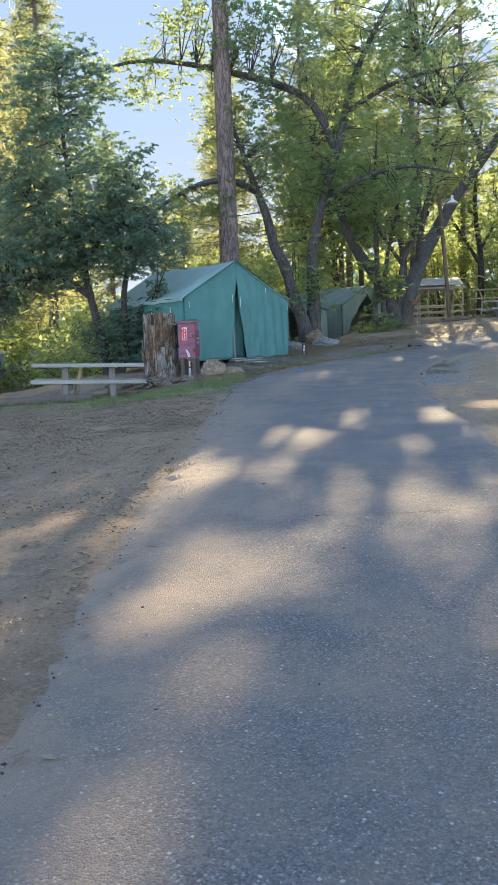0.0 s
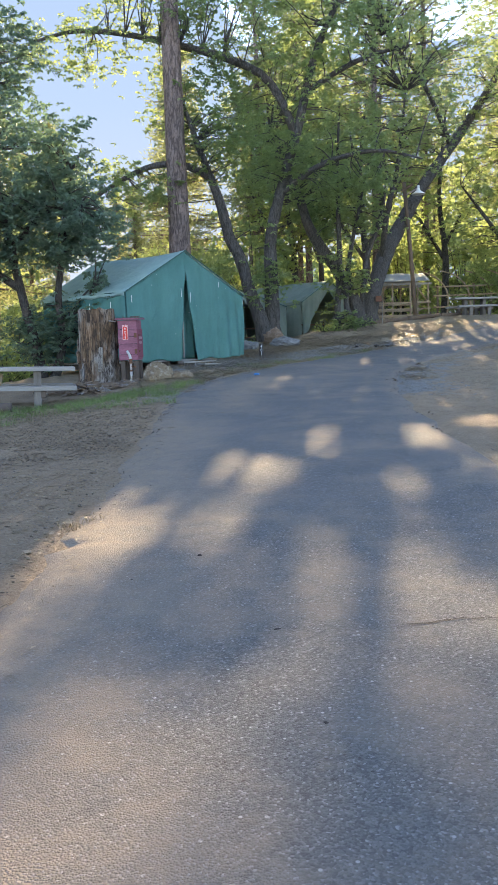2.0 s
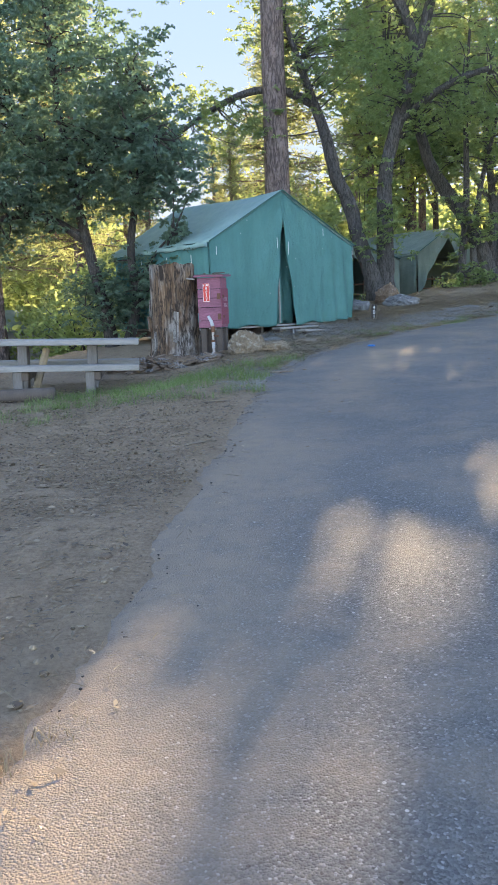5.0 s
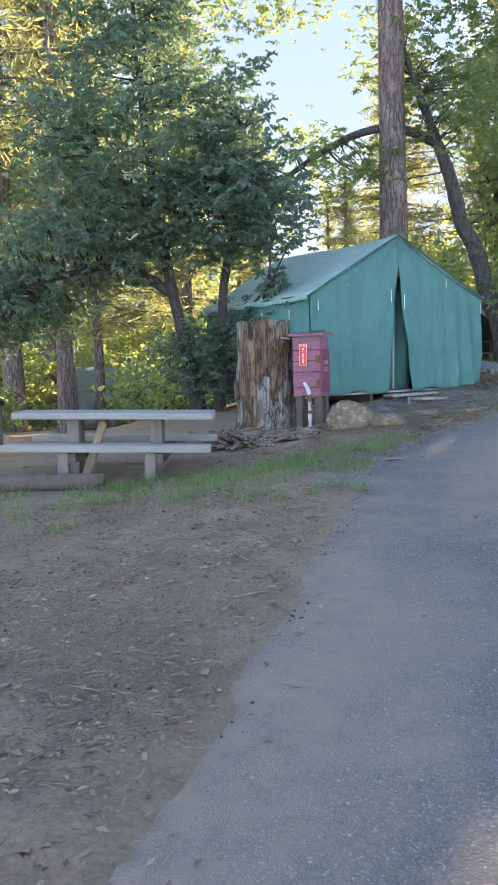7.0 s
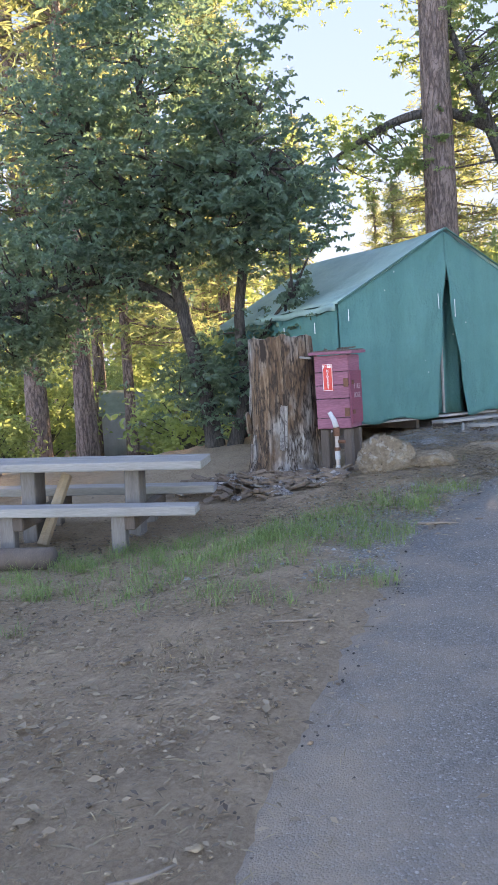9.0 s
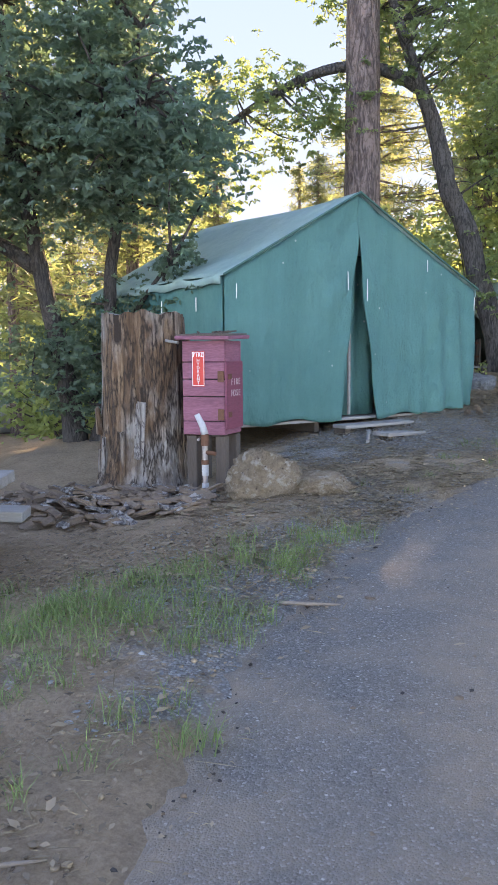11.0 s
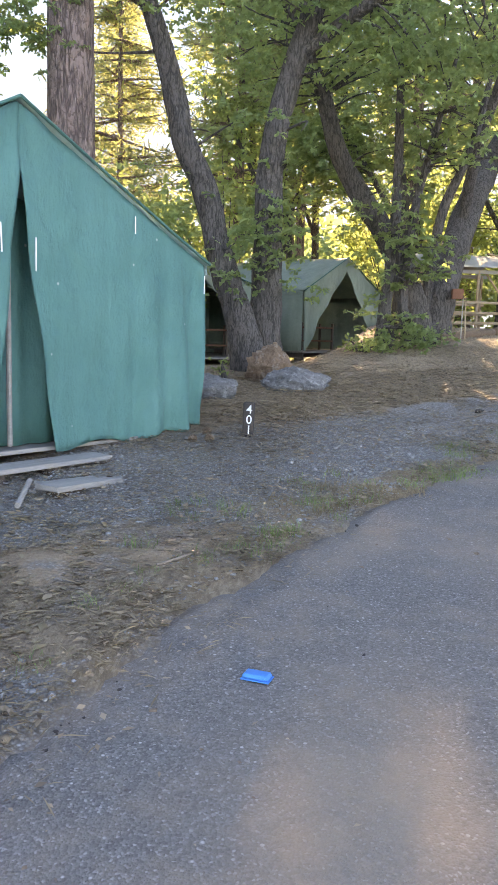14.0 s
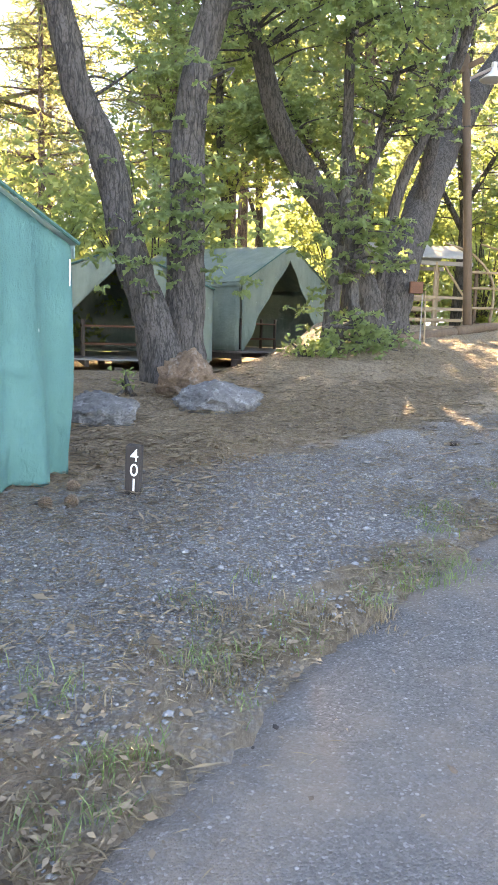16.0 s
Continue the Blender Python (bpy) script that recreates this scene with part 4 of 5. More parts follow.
# ---- tents ----
def wall_tent(name, m, width, depth, wall, ridge, canvas, roof, label, door, lean=0.0, ties=True, seed=0, pk=0.0):
    """A ridge tent on a plank platform. Origin at the middle of the front edge, on the platform; the tent goes back along y."""
    root = thing(name, m, label, "tent")
    w = width / 2
    rng = random.Random(seed)

    def top(x):
        return ridge - (ridge - wall) * min(1, (x - pk) / (w - pk) if x > pk else (pk - x) / (w + pk))

    def fwd(x, z):
        return -lean * max(0, 1 - abs(x - pk) / w) * min(1, max(0, z) / ridge)

    lo, hi, slit, kind = door

    def edge(z, e):
        u = min(1, max(0, z / slit))
        return (lo + (hi - lo) * 0.42) * u + e * (1 - u) if kind == "slit" else e

    def panel(x0, e, sgn):
        def fn(u, v):
            zt = top(x0 * (1 - u) + (lo + hi) / 2 * u)
            z = v * zt
            xe = edge(z, e) if z < slit else (lo + (hi - lo) * 0.42)
            x = x0 * (1 - u) + xe * u
            zz = v * top(x)
            low = 1 - v
            fold = 0.045 * low * noise.noise(Vector((x * 1.6, sgn * 3.0, v * 0.7))) + (0.075 if sgn < 0 else 0.02) * low * math.sin(15 * x + 2.2 * v + seed) * max(0, abs(x) - 0.7) + 0.03 * low * low * noise.noise(Vector((x * 6, sgn, v)))
            fold += 0.016 * math.exp(-((x - pk) / 0.55) ** 2) * math.sin(15 * (zz * 0.55 + abs(x - pk))) * min(1, v * 3) + 0.03 * low * noise.noise(Vector((x * 3.4 - zz * 1.3, zz * 1.1, sgn * 5.0)))
            belly = -0.05 * math.sin(math.pi * v) * math.sin(math.pi * u)
            hem = 0.03 * math.sin(7 * x + seed) * low ** 6
            return (x, fwd(x, zz) + fold + belly - 0.02 - 0.1 * low * (u ** 3), zz + hem - 0.02 * low)
        return fn

    if kind == "slit":
        cloth("front_panel", panel(-w, lo, 1), 60, 40, canvas, root)
        cloth("front_panel", panel(w, hi, -1), 60, 40, canvas, root)
    else:
        # flaps tied back to the sides, open gable
        def flap(sgn):
            def fn(u, v):
                z = v * ridge
                xo = w if z < wall else w * (ridge - z) / (ridge - wall)
                xi = max(0.0, w * 0.9 * (1 - v / 0.86)) + 0.07 * math.sin(math.pi * min(1, v / 0.86))
                x = xo * (1 - u) + min(xi, xo * 0.985) * u
                tuck = 0.05 * math.sin(13 * x + 4 * v + seed) * (1 - v) + 0.10 * u * (1 - v) * math.sin(3 * v)
                return (sgn * x, tuck - 0.04, z)
            return fn
        cloth("front_flap", flap(-1), 20, 30, canvas, root)
        cloth("front_flap", flap(1), 20, 30, canvas, root)
    for s in (-1, 1):
        cloth("side_wall", lambda u, v, s=s: (s * (w + 0.02 * math.sin(9 * u) * (1 - v)), u * depth, v * wall), 20, 10, canvas, root)
    cloth("back_wall", lambda u, v: ((u * 2 - 1) * w, depth, v * top((u * 2 - 1) * w)), 20, 12, canvas, root)
    over = 0.035

    def slope(s):
        def fn(u, v):
            x = pk + s * v * (w + over - s * pk)
            z = ridge + 0.03 - (ridge - wall) * v * (w + over) / w
            sag = -0.05 * math.sin(math.pi * u) * (0.4 + math.sin(math.pi * v)) + 0.02 * math.sin(6 * u + 3 * v + seed)
            y0 = -0.06 + fwd(x, top(x))
            return (x, y0 + u * (depth + 0.1 - y0), z + sag)
        return fn

    cloth("roof_panel", slope(-1), 18, 12, roof, root, "roof canvas panel")
    cloth("roof_panel", slope(1), 18, 12, roof, root, "roof canvas panel")
    for s in (-1, 1):
        zv = wall - (ridge - wall) * over / w + 0.02
        cloth("valance", lambda u, v, s=s: (s * (w + over + 0.01), -0.02 + u * (depth + 0.08), zv - v * 0.09 + 0.015 * math.sin(u * 30)), 30, 2, roof, root)
        # dark piping down the gable edge
        v, f = tube([(pk + s * (w + over - s * pk) * q, -0.075 + fwd(pk + s * (w - s * pk) * q, top(pk + s * (w - s * pk) * q)), ridge + 0.03 - (ridge - wall) * q * (w + over) / w) for q in (0, 0.25, 0.5, 0.75, 1)], [0.014] * 5, 6)
        part("piping", mesh_of("piping", v, f), M_TRIM, root)
    rod("ridge_pole", (pk, 0.03 - lean, ridge - 0.05), (pk, depth + 0.1, ridge - 0.05), 0.035, M_GREYWOOD, root)
    if ties:
        for x, z, ln in ((-0.38, ridge * 0.66, 0.22), (-0.06, ridge * 0.63, 0.26), (w * 0.5, top(w * 0.5) - 0.12, 0.15), (w - 0.06, wall - 0.1, 0.18), (-w + 0.12, wall - 0.08, 0.16)):
            board("tie_strap", (0.012, 0.006, ln), pose(x, fwd(x, z) - 0.085, z - ln / 2, 0, rng.uniform(-4, 4), 0), M_WHITE, root, "white cloth tie", 0.002)
        for y in (0.5, 1.3, 2.2):
            board("tie_strap", (0.006, 0.018, 0.16), pose(-w - 0.035, y, wall - 0.28), M_WHITE, root, "", 0.002)
        rod("door_pole", (lo + 0.26, 0.02, 0.02), (lo + 0.26, 0.02, 1.6), 0.022, M_GREYWOOD, root)
        cloth("screen", lambda u, v: (lo - 0.1 + u * (hi - lo + 0.3), 0.16 + 0.03 * math.sin(20 * u), v * 2.0), 20, 6, canvas, root, "inner canvas hanging behind the slit")
    # platform
    n = 12
    for i in range(n):
        y = -0.02 + (i + 0.5) * depth / n
        board("plank", (width - 0.04, depth / n - 0.012, 0.035), pose(0, y, -0.03), M_GREYWOOD, root, "", 0.004)
    for x in (-w + 0.15, -w / 3, w / 3, w - 0.15):
        board("joist", (0.07, depth - 0.1, 0.13), pose(x, depth / 2, -0.115), M_DARKWOOD, root)
    for x in (-w + 0.12, 0.0, w - 0.12):
        for y in (0.15, depth - 0.2):
            g = m @ Vector((x, y, 0))
            h = max(0.06, -0.18 - (gz(g.x, g.y) - g.z) + 0.08)
            board("pier", (0.16, 0.2, h), pose(x, y, -0.18 - h / 2), M_DARKWOOD, root, "", 0.01)
    return root


M_TRIM = plain("seam_trim", (0.035, 0.12, 0.10), 0.7, 0, 0.2, 10, 0.1)
TENT = pose(-3.34, 23.05, 1.32, 0, 0, 54)
wall_tent("canvas_tent", TENT, 4.17, 3.25, 1.63, 2.66, M_CANVAS, M_FLY, "teal green canvas wall tent with closed front flaps on a platform", (-0.46, 0.17, 2.2, "slit"), 0.12, True, 3, -0.22)
T2 = pose(0.44, 38.5, 1.87, 0, 0, 51)
wall_tent("canvas_tent", T2, 3.7, 4.0, 1.5, 2.45, M_CANVAS2, M_CANVAS2, "faded green canvas tent with its front flaps tied open", (-0.2, 0.2, 1.2, "open"), 0.0, False, 5)
T3 = pose(-3.1, 35.0, 1.72, 0, 0, 14)
wall_tent("canvas_tent", T3, 3.7, 4.0, 1.4, 2.1, M_CANVAS2, M_CANVAS2, "faded olive canvas tent with an open dark front", (-0.2, 0.2, 1.2, "open"), 0.0, False, 6)


# ---- stump and hydrant box ----
def stump():
    b = (-4.95, 20.15, gz(-4.95, 20.15) - 0.12)
    root = thing("tree_stump", pose(*b), "tall dead tree stump with peeling weathered bark", "stump")
    n, rings, H = 120, 60, 1.80
    verts, faces = [], []
    for j in range(rings + 1):
        z = H * j / rings
        flare = 0.42 + 0.13 * math.exp(-z / 0.22) - 0.02 * z
        for k in range(n):
            a = 2 * math.pi * k / n
            q = Vector((math.cos(a) * 2.2, math.sin(a) * 2.2, z * 0.5))
            r = flare * (1 + 0.06 * noise.noise(q) + 0.07 * noise.noise(Vector((math.cos(a) * 7, math.sin(a) * 7, z * 0.9))) + 0.05 * noise.noise(Vector((math.cos(a) * 15, math.sin(a) * 15, z * 1.6))) - 0.07 * max(0, noise.noise(Vector((math.cos(a) * 9, math.sin(a) * 9, z * 0.7 + 4))) - 0.25))
            r += 0.10 * math.exp(-z / 0.15) * max(0, math.sin(a * 5 + 0.6))
            zz = z + (0.05 * noise.noise(Vector((math.cos(a) * 3, math.sin(a) * 3, 9))) if j == rings else 0)
            verts.append((r * math.cos(a), r * math.sin(a), zz))
    for j in range(rings):
        for k in range(n):
            k2 = (k + 1) % n
            faces.append((j * n + k, j * n + k2, (j + 1) * n + k2, (j + 1) * n + k))
    part("wood", mesh_of("wood", verts, faces, True), M_STUMP, root)
    c = len(verts)
    tv = [verts[rings * n + k] for k in range(n)] + [(v[0] * 0.5, v[1] * 0.5, H - 0.02) for v in verts[rings * n:]] + [(0, 0, H - 0.04)]
    tf = [(k, (k + 1) % n, n + (k + 1) % n, n + k) for k in range(n)] + [(n + k, n + (k + 1) % n, 2 * n) for k in range(n)]
    part("top", mesh_of("top", tv, tf), M_GREYWOOD, root, "grey sawn top")
    rng = random.Random(4)
    for i in range(12):
        a, z = rng.uniform(-3.4, 0.9), rng.uniform(0.15, 1.5)
        h, w = rng.uniform(0.25, 0.7), rng.uniform(0.04, 0.10)
        r = 0.46 - 0.02 * z
        m2 = pose(r * math.cos(a), r * math.sin(a), z, 0, 0, math.degrees(a)) @ pose(0, 0, 0, rng.uniform(-4, 4), rng.uniform(-3, 3), 0)
        bm = block(bmesh.new(), (rng.uniform(0.02, 0.035), w, h), m2, 0.008, 0.02, i)
        part("bark_slab", bm, M_BARKGREY if rng.random() < 0.45 else M_STUMP, root)


M_BARKGREY = bark_material("weathered_bark", (0.07, 0.055, 0.05), (0.44, 0.40, 0.36), 8, 0.03)


def letters(text, size, m, parent, material, name="letter"):
    for i, ch in enumerate(text):
        if ch == " ":
            continue
        cu = bpy.data.curves.new("letter", "FONT")
        cu.body, cu.size, cu.align_x, cu.align_y, cu.extrude, cu.offset = ch, size, "CENTER", "CENTER", 0.0015, size * 0.004
        cu.materials.append(material)
        ob = new(name, cu)
        ob.parent = parent
        ob.matrix_basis = m(i)


def hydrant_box():
    g = gz(-4.2, 20.0)
    root = thing("hydrant_box", pose(-4.19, 20.05, g - 0.11, 0, 0, -2), "faded pink-red wooden hydrant cabinet on short posts", "cabinet")
    z0, H, W, D = 0.60, 0.87, 0.42, 0.39
    heights = [0.13, 0.23, 0.16, 0.16, 0.20]
    z = z0
    for i, h in enumerate(heights):
        hh = h * H / sum(heights)
        board("front_board", (W, 0.022, hh - 0.008), pose(0, -D / 2, z + hh / 2, 0, 0, 0), M_PINK, root, "", 0.005, 0.002, i)
        for s in (-1, 1):
            board("side_board", (0.022, D - 0.03, hh - 0.008), pose(s * (W / 2 - 0.012), 0.0, z + hh / 2), M_PINK, root, "", 0.005, 0.002, i + 9)
        board("back_board", (W, 0.022, hh - 0.008), pose(0, D / 2, z + hh / 2), M_PINK, root, "", 0.005, 0.002, i + 20)
        z += hh
    # added black block: stands in for the shade inside, behind the board gaps
    board("shade_core", (W - 0.06, D - 0.06, H - 0.05), pose(0, 0, z0 + H / 2), M_BLACK, root)
    door = board("side_door", (0.02, D + 0.02, H * 0.72), pose(W / 2 + 0.014, -0.01, z0 + H * 0.42), M_PINKDARK, root, "darker red side door")
    for zz in (0.22, 0.62):
        board("hinge", (0.012, 0.07, 0.05), pose(W / 2 + 0.03, -D / 2 + 0.05, z0 + H * zz), M_RUST, door, "rusty hinge", 0.003)
        board("hinge_leaf", (0.06, 0.01, 0.10), pose(W / 2 - 0.035, -D / 2 - 0.016, z0 + H * zz), M_RUST, door, "", 0.003, 0.002, 3)
    board("lid", (W + 0.12, D + 0.14, 0.035), pose(0.02, -0.02, z0 + H + 0.03, 2, 1, 0), M_PINK, root, "", 0.008)
    board("lid_felt", (W + 0.08, D + 0.10, 0.012), pose(0.02, -0.02, z0 + H + 0.056, 2, 1, 0), M_DARKWOOD, root, "dark roofing felt", 0.004, 0.004, 2)
    for x, y in ((-W / 2 + 0.07, -D / 2 + 0.07), (W / 2 - 0.07, -D / 2 + 0.09), (W / 2 - 0.05, D / 2 - 0.06), (-W / 2 + 0.07, D / 2 - 0.06)):
        board("post", (0.1, 0.1, z0 + 0.02), pose(x, y, z0 / 2 - 0.02), M_DARKWOOD, root, "dark square timber post", 0.008)
    # sign
    sg = board("sign", (0.125, 0.006, 0.32), pose(-0.045, -D / 2 - 0.016, z0 + H * 0.70), M_RED, root, "red enamel sign with white letters", 0.004)
    for nm, sz, p in (("sign_edge", (0.118, 0.002, 0.005), (0, 0.152)), ("sign_edge", (0.118, 0.002, 0.005), (0, -0.152)), ("sign_edge", (0.005, 0.002, 0.308), (-0.057, 0)), ("sign_edge", (0.005, 0.002, 0.308), (0.057, 0))):
        board(nm, sz, pose(-0.045 + p[0], -D / 2 - 0.021, z0 + H * 0.70 + p[1]), M_WHITE, sg, "", 0)
    zt = z0 + H * 0.70
    letters("FIRE", 0.048, lambda i: pose(-0.045 + (i - 1.5) * 0.026, -D / 2 - 0.022, zt + 0.125, 90), sg, M_WHITE)
    letters("HYDRANT", 0.04, lambda i: pose(-0.045, -D / 2 - 0.022, zt + 0.078 - i * 0.034, 90), sg, M_WHITE)
    letters("FIRE", 0.085, lambda i: pose(W / 2 + 0.028, -0.09 + i * 0.06, z0 + H * 0.56, 90, 0, 90), door, M_FADED)
    letters("HOSE", 0.085, lambda i: pose(W / 2 + 0.028, -0.09 + i * 0.06, z0 + H * 0.44, 90, 0, 90), door, M_FADED)
    # stray lath and twigs on the lid
    rod("lath", (-0.26, -0.18, z0 + H - 0.02), (-0.62, -0.02, z0 + H + 0.03), 0.014, M_GREYWOOD, root, "grey stick fixed to the stump")
    rng = random.Random(2)
    for i in range(5):
        x = rng.uniform(-0.1, 0.15)
        v, f = tube([(x, -0.1, z0 + H + 0.07), (x + rng.uniform(-0.1, 0.1), 0.05, z0 + H + 0.085)], [0.012, 0.008], 5)
        part("twig", mesh_of("twig", v, f), M_DARKWOOD, root)


M_FADED = plain("faded_letters", (0.45, 0.32, 0.34), 0.7, 0, 0.3, 20, 0.1)
M_PINKDARK = plain("dark_red_paint", (0.20, 0.045, 0.075), 0.65, 0, 0.3, 3, 0.3, (1, 1, 5))


M_SLEEVE = plain("grubby_white", (0.46, 0.45, 0.45), 0.7, 0, 0.3, 14, 0.3)


def hose_tap():
    g = gz(-4.1, 19.62)
    root = thing("standpipe", pose(-4.1, 19.62, g, 0, 0, 15), "upright water pipe with valve and white wrap", "pipe")
    rod("pipe", (0, 0, -0.1), (0.0, 0, 0.52), 0.024, M_METAL, root, "", 12)
    rod("pipe_wrap", (0, 0, 0.02), (0, 0, 0.10), 0.031, M_SLEEVE, root, "white tape", 12)
    rod("pipe_wrap", (0, 0, 0.17), (0, 0, 0.27), 0.031, M_SLEEVE, root, "white tape", 12)
    rod("coupling", (0, 0, 0.27), (0, 0, 0.31), 0.037, M_RUST, root, "", 12)
    rod("valve_body", (0, 0, 0.44), (0, 0, 0.54), 0.038, M_RUST, root, "", 12)
    rod("spout", (0, 0, 0.38), (0.10, -0.03, 0.37), 0.02, M_RUST, root)
    rod("valve_handle", (-0.05, 0, 0.5), (-0.05, -0.08, 0.5), 0.012, M_METAL, root)
    v, f = tube([(0, 0, 0.54), (-0.02, 0, 0.62), (-0.07, 0, 0.72)], [0.034, 0.03, 0.024], 10)
    part("hose_sleeve", mesh_of("hose_sleeve", v, f, True), M_SLEEVE, root, "torn white sleeve")


stump()
hydrant_box()
hose_tap()


# ---- rocks ----
def rock(name, at, size, material, label, seed, turn=0.0, group=""):
    bm = bmesh.new()
    bmesh.ops.create_icosphere(bm, subdivisions=5, radius=1.0)
    rng = random.Random(seed)
    cuts = []
    for _ in range(9):
        n = Vector((rng.gauss(0, 1), rng.gauss(0, 1), rng.gauss(0.3, 0.8))).normalized()
        cuts.append((n, rng.uniform(0.62, 0.88)))
    for v in bm.verts:
        q = v.co.copy()
        for n, d in cuts:
            if q.dot(n) > d:
                q -= n * (q.dot(n) - d) * 0.92
        k = 1.12 + 0.16 * noise.noise(q * 1.1 + Vector((seed, 0, 0))) + 0.12 * abs(noise.noise(q * 2.3 + Vector((0, seed, 0)))) + 0.15 * noise.noise(q * 5 + Vector((0, seed, 0))) + 0.10 * noise.noise(q * 11) + 0.06 * noise.noise(q * 23)
        v.co = Vector((q.x * size[0], q.y * size[1], max(q.z, -0.55) * size[2])) * k
    for f in bm.faces:
        f.smooth = True
    ob = part(name, bm, material)
    ob.matrix_basis = pose(at[0], at[1], gz(*at) + size[2] * 0.28, 0, 0, turn)
    return tagged(ob, label, "rock", group)


rock("boulder", (-3.45, 19.3), (0.26, 0.22, 0.28), M_ROCK, "tan boulder with lichen and a jagged edge", 1.0, 20)
rock("boulder", (-3.02, 19.5), (0.31, 0.2, 0.13), M_ROCK, "low brown crumbling boulder", 5.0, 10)
rock("boulder", (-1.4, 28.2), (0.35, 0.3, 0.40), M_REDROCK, "reddish tan boulder at the foot of the oak", 2.2, 0)
rock("boulder", (-1.0, 27.5), (0.44, 0.3, 0.2), M_GREYROCK, "pale grey lichened rock", 3.1, 15)
rock("boulder", (-2.15, 26.7), (0.36, 0.3, 0.2), M_GREYROCK, "flat grey rock behind the tent corner", 4.4, -10)


# ---- number post ----
M_POST = plain("charred_post", (0.04, 0.032, 0.028), 0.85, 0, 0.4, 5, 0.5, (8, 8, 1))


def number_post():
    root = thing("number_post", pose(-1.6, 24.33, gz(-1.6, 24.33) - 0.04, 0, 1, -12), "short dark wooden post with white number", "post")
    board("post", (0.105, 0.075, 0.38), pose(0, 0, 0.18), M_POST, root, "", 0.01, 0.003, 4)
    letters("401", 0.12, lambda i: pose(0.015, -0.041, 0.30 - i * 0.1, 90), root, M_WHITE, "digit")


number_post()


# ---- picnic table ----
def picnic_table(m, label, length=3.0):
    root = thing("picnic_table", m, label, "table")
    for i in range(4):
        board("top_board", (length, 0.165, 0.08), pose(0, -0.255 + i * 0.17, 0.73), M_GREYWOOD, root, "", 0.008, 0.003, i)
    for s in (-1, 1):
        board("bench_board", (length, 0.26, 0.08), pose(0, s * 0.66, 0.39), M_GREYWOOD, root, "", 0.008, 0.003, s + 5)
    for x in (-length * 0.21, length * 0.21):
        board("leg", (0.14, 0.30, 0.70), pose(x, 0, 0.34), M_GREYPOST, root, "heavy timber pedestal", 0.01)
        board("crossbeam", (0.10, 1.45, 0.12), pose(x + 0.1, 0, 0.28), M_DARKWOOD, root, "", 0.01)
        for s in (-1, 1):
            board("bench_leg", (0.13, 0.12, 0.40), pose(x, s * 0.66, 0.15), M_GREYPOST, root, "", 0.01)
    rod("brace", (-length * 0.13, -0.36, 0.02), (-length * 0.07, 0, 0.62), 0.055, M_PALEWOOD, root, "pale leaning brace", 8)
    return root


M_GREYPOST = plain("grey_post", (0.17, 0.15, 0.135), 0.85, 0, 0.4, 3, 0.4, (8, 8, 1))
picnic_table(pose(-5.82, 17.04, 0.575, 0, 1.9, 19.5), "grey weathered heavy timber picnic table with benches", 2.36)


def tent_steps():
    root = thing("tent_steps", TENT @ pose(-0.12, -0.38, -0.30), "rough plank steps at the tent door", "steps")
    board("tread", (1.15, 0.24, 0.04), pose(0, 0.02, 0.22), M_GREYWOOD, root, "", 0.006, 0.003, 1)
    board("tread", (0.66, 0.24, 0.045), pose(-0.16, -0.56, 0.16, 0, 2, 4), M_GREYWOOD, root, "", 0.006, 0.003, 2)
    for x in (-0.5, 0.0, 0.5):
        board("support", (0.1, 0.2, 0.34), pose(x, 0.04, 0.03), M_DARKWOOD, root, "", 0.008, 0.004, 3)
    board("lower_support", (0.5, 0.14, 0.16), pose(-0.16, -0.54, 0.06), M_DARKWOOD, root)
    rod("stray_stick", (-0.85, -0.75, 0.13), (-0.45, -0.35, 0.19), 0.02, M_GREYWOOD, root)


tent_steps()


# ---- lamp pole, shelter and tables by the bend ----
def lamp_pole():
    x, y = 3.87, 35.3
    z = gz(x, y) - 0.2
    root = thing("lamp_pole", pose(x, y, z), "brown wooden pole with a white lamp shade on an arm", "lamp")
    v, f = tube([(0, 0, 0), (-0.16, 0, 2.4), (-0.42, 0, 5.5)], [0.09, 0.082, 0.075], 12)
    part("pole", mesh_of("pole", v, f, True), M_POLE, root)
    rod("arm", (-0.42, 0, 5.0), (0.12, -0.1, 5.25), 0.03, M_METAL, root)
    board("crossarm", (0.5, 0.1, 0.1), pose(-0.3, -0.02, 5.3, 0, -28, 0), M_POLE, root)
    v, f = tube([(0.12, -0.1, 5.27), (0.12, -0.1, 5.17), (0.12, -0.1, 5.1), (0.12, -0.1, 5.02)], [0.05, 0.07, 0.16, 0.27], 18, cap=False)
    ob = part("lamp_shade", mesh_of("lamp_shade", v, f, True), M_WHITE, root, "white enamel lamp shade")
    s = ob.modifiers.new("thickness", "SOLIDIFY")
    s.thickness = 0.01
    rod("cap", (0.12, -0.1, 5.25), (0.12, -0.1, 5.34), 0.055, M_WHITE, ob, "", 12)


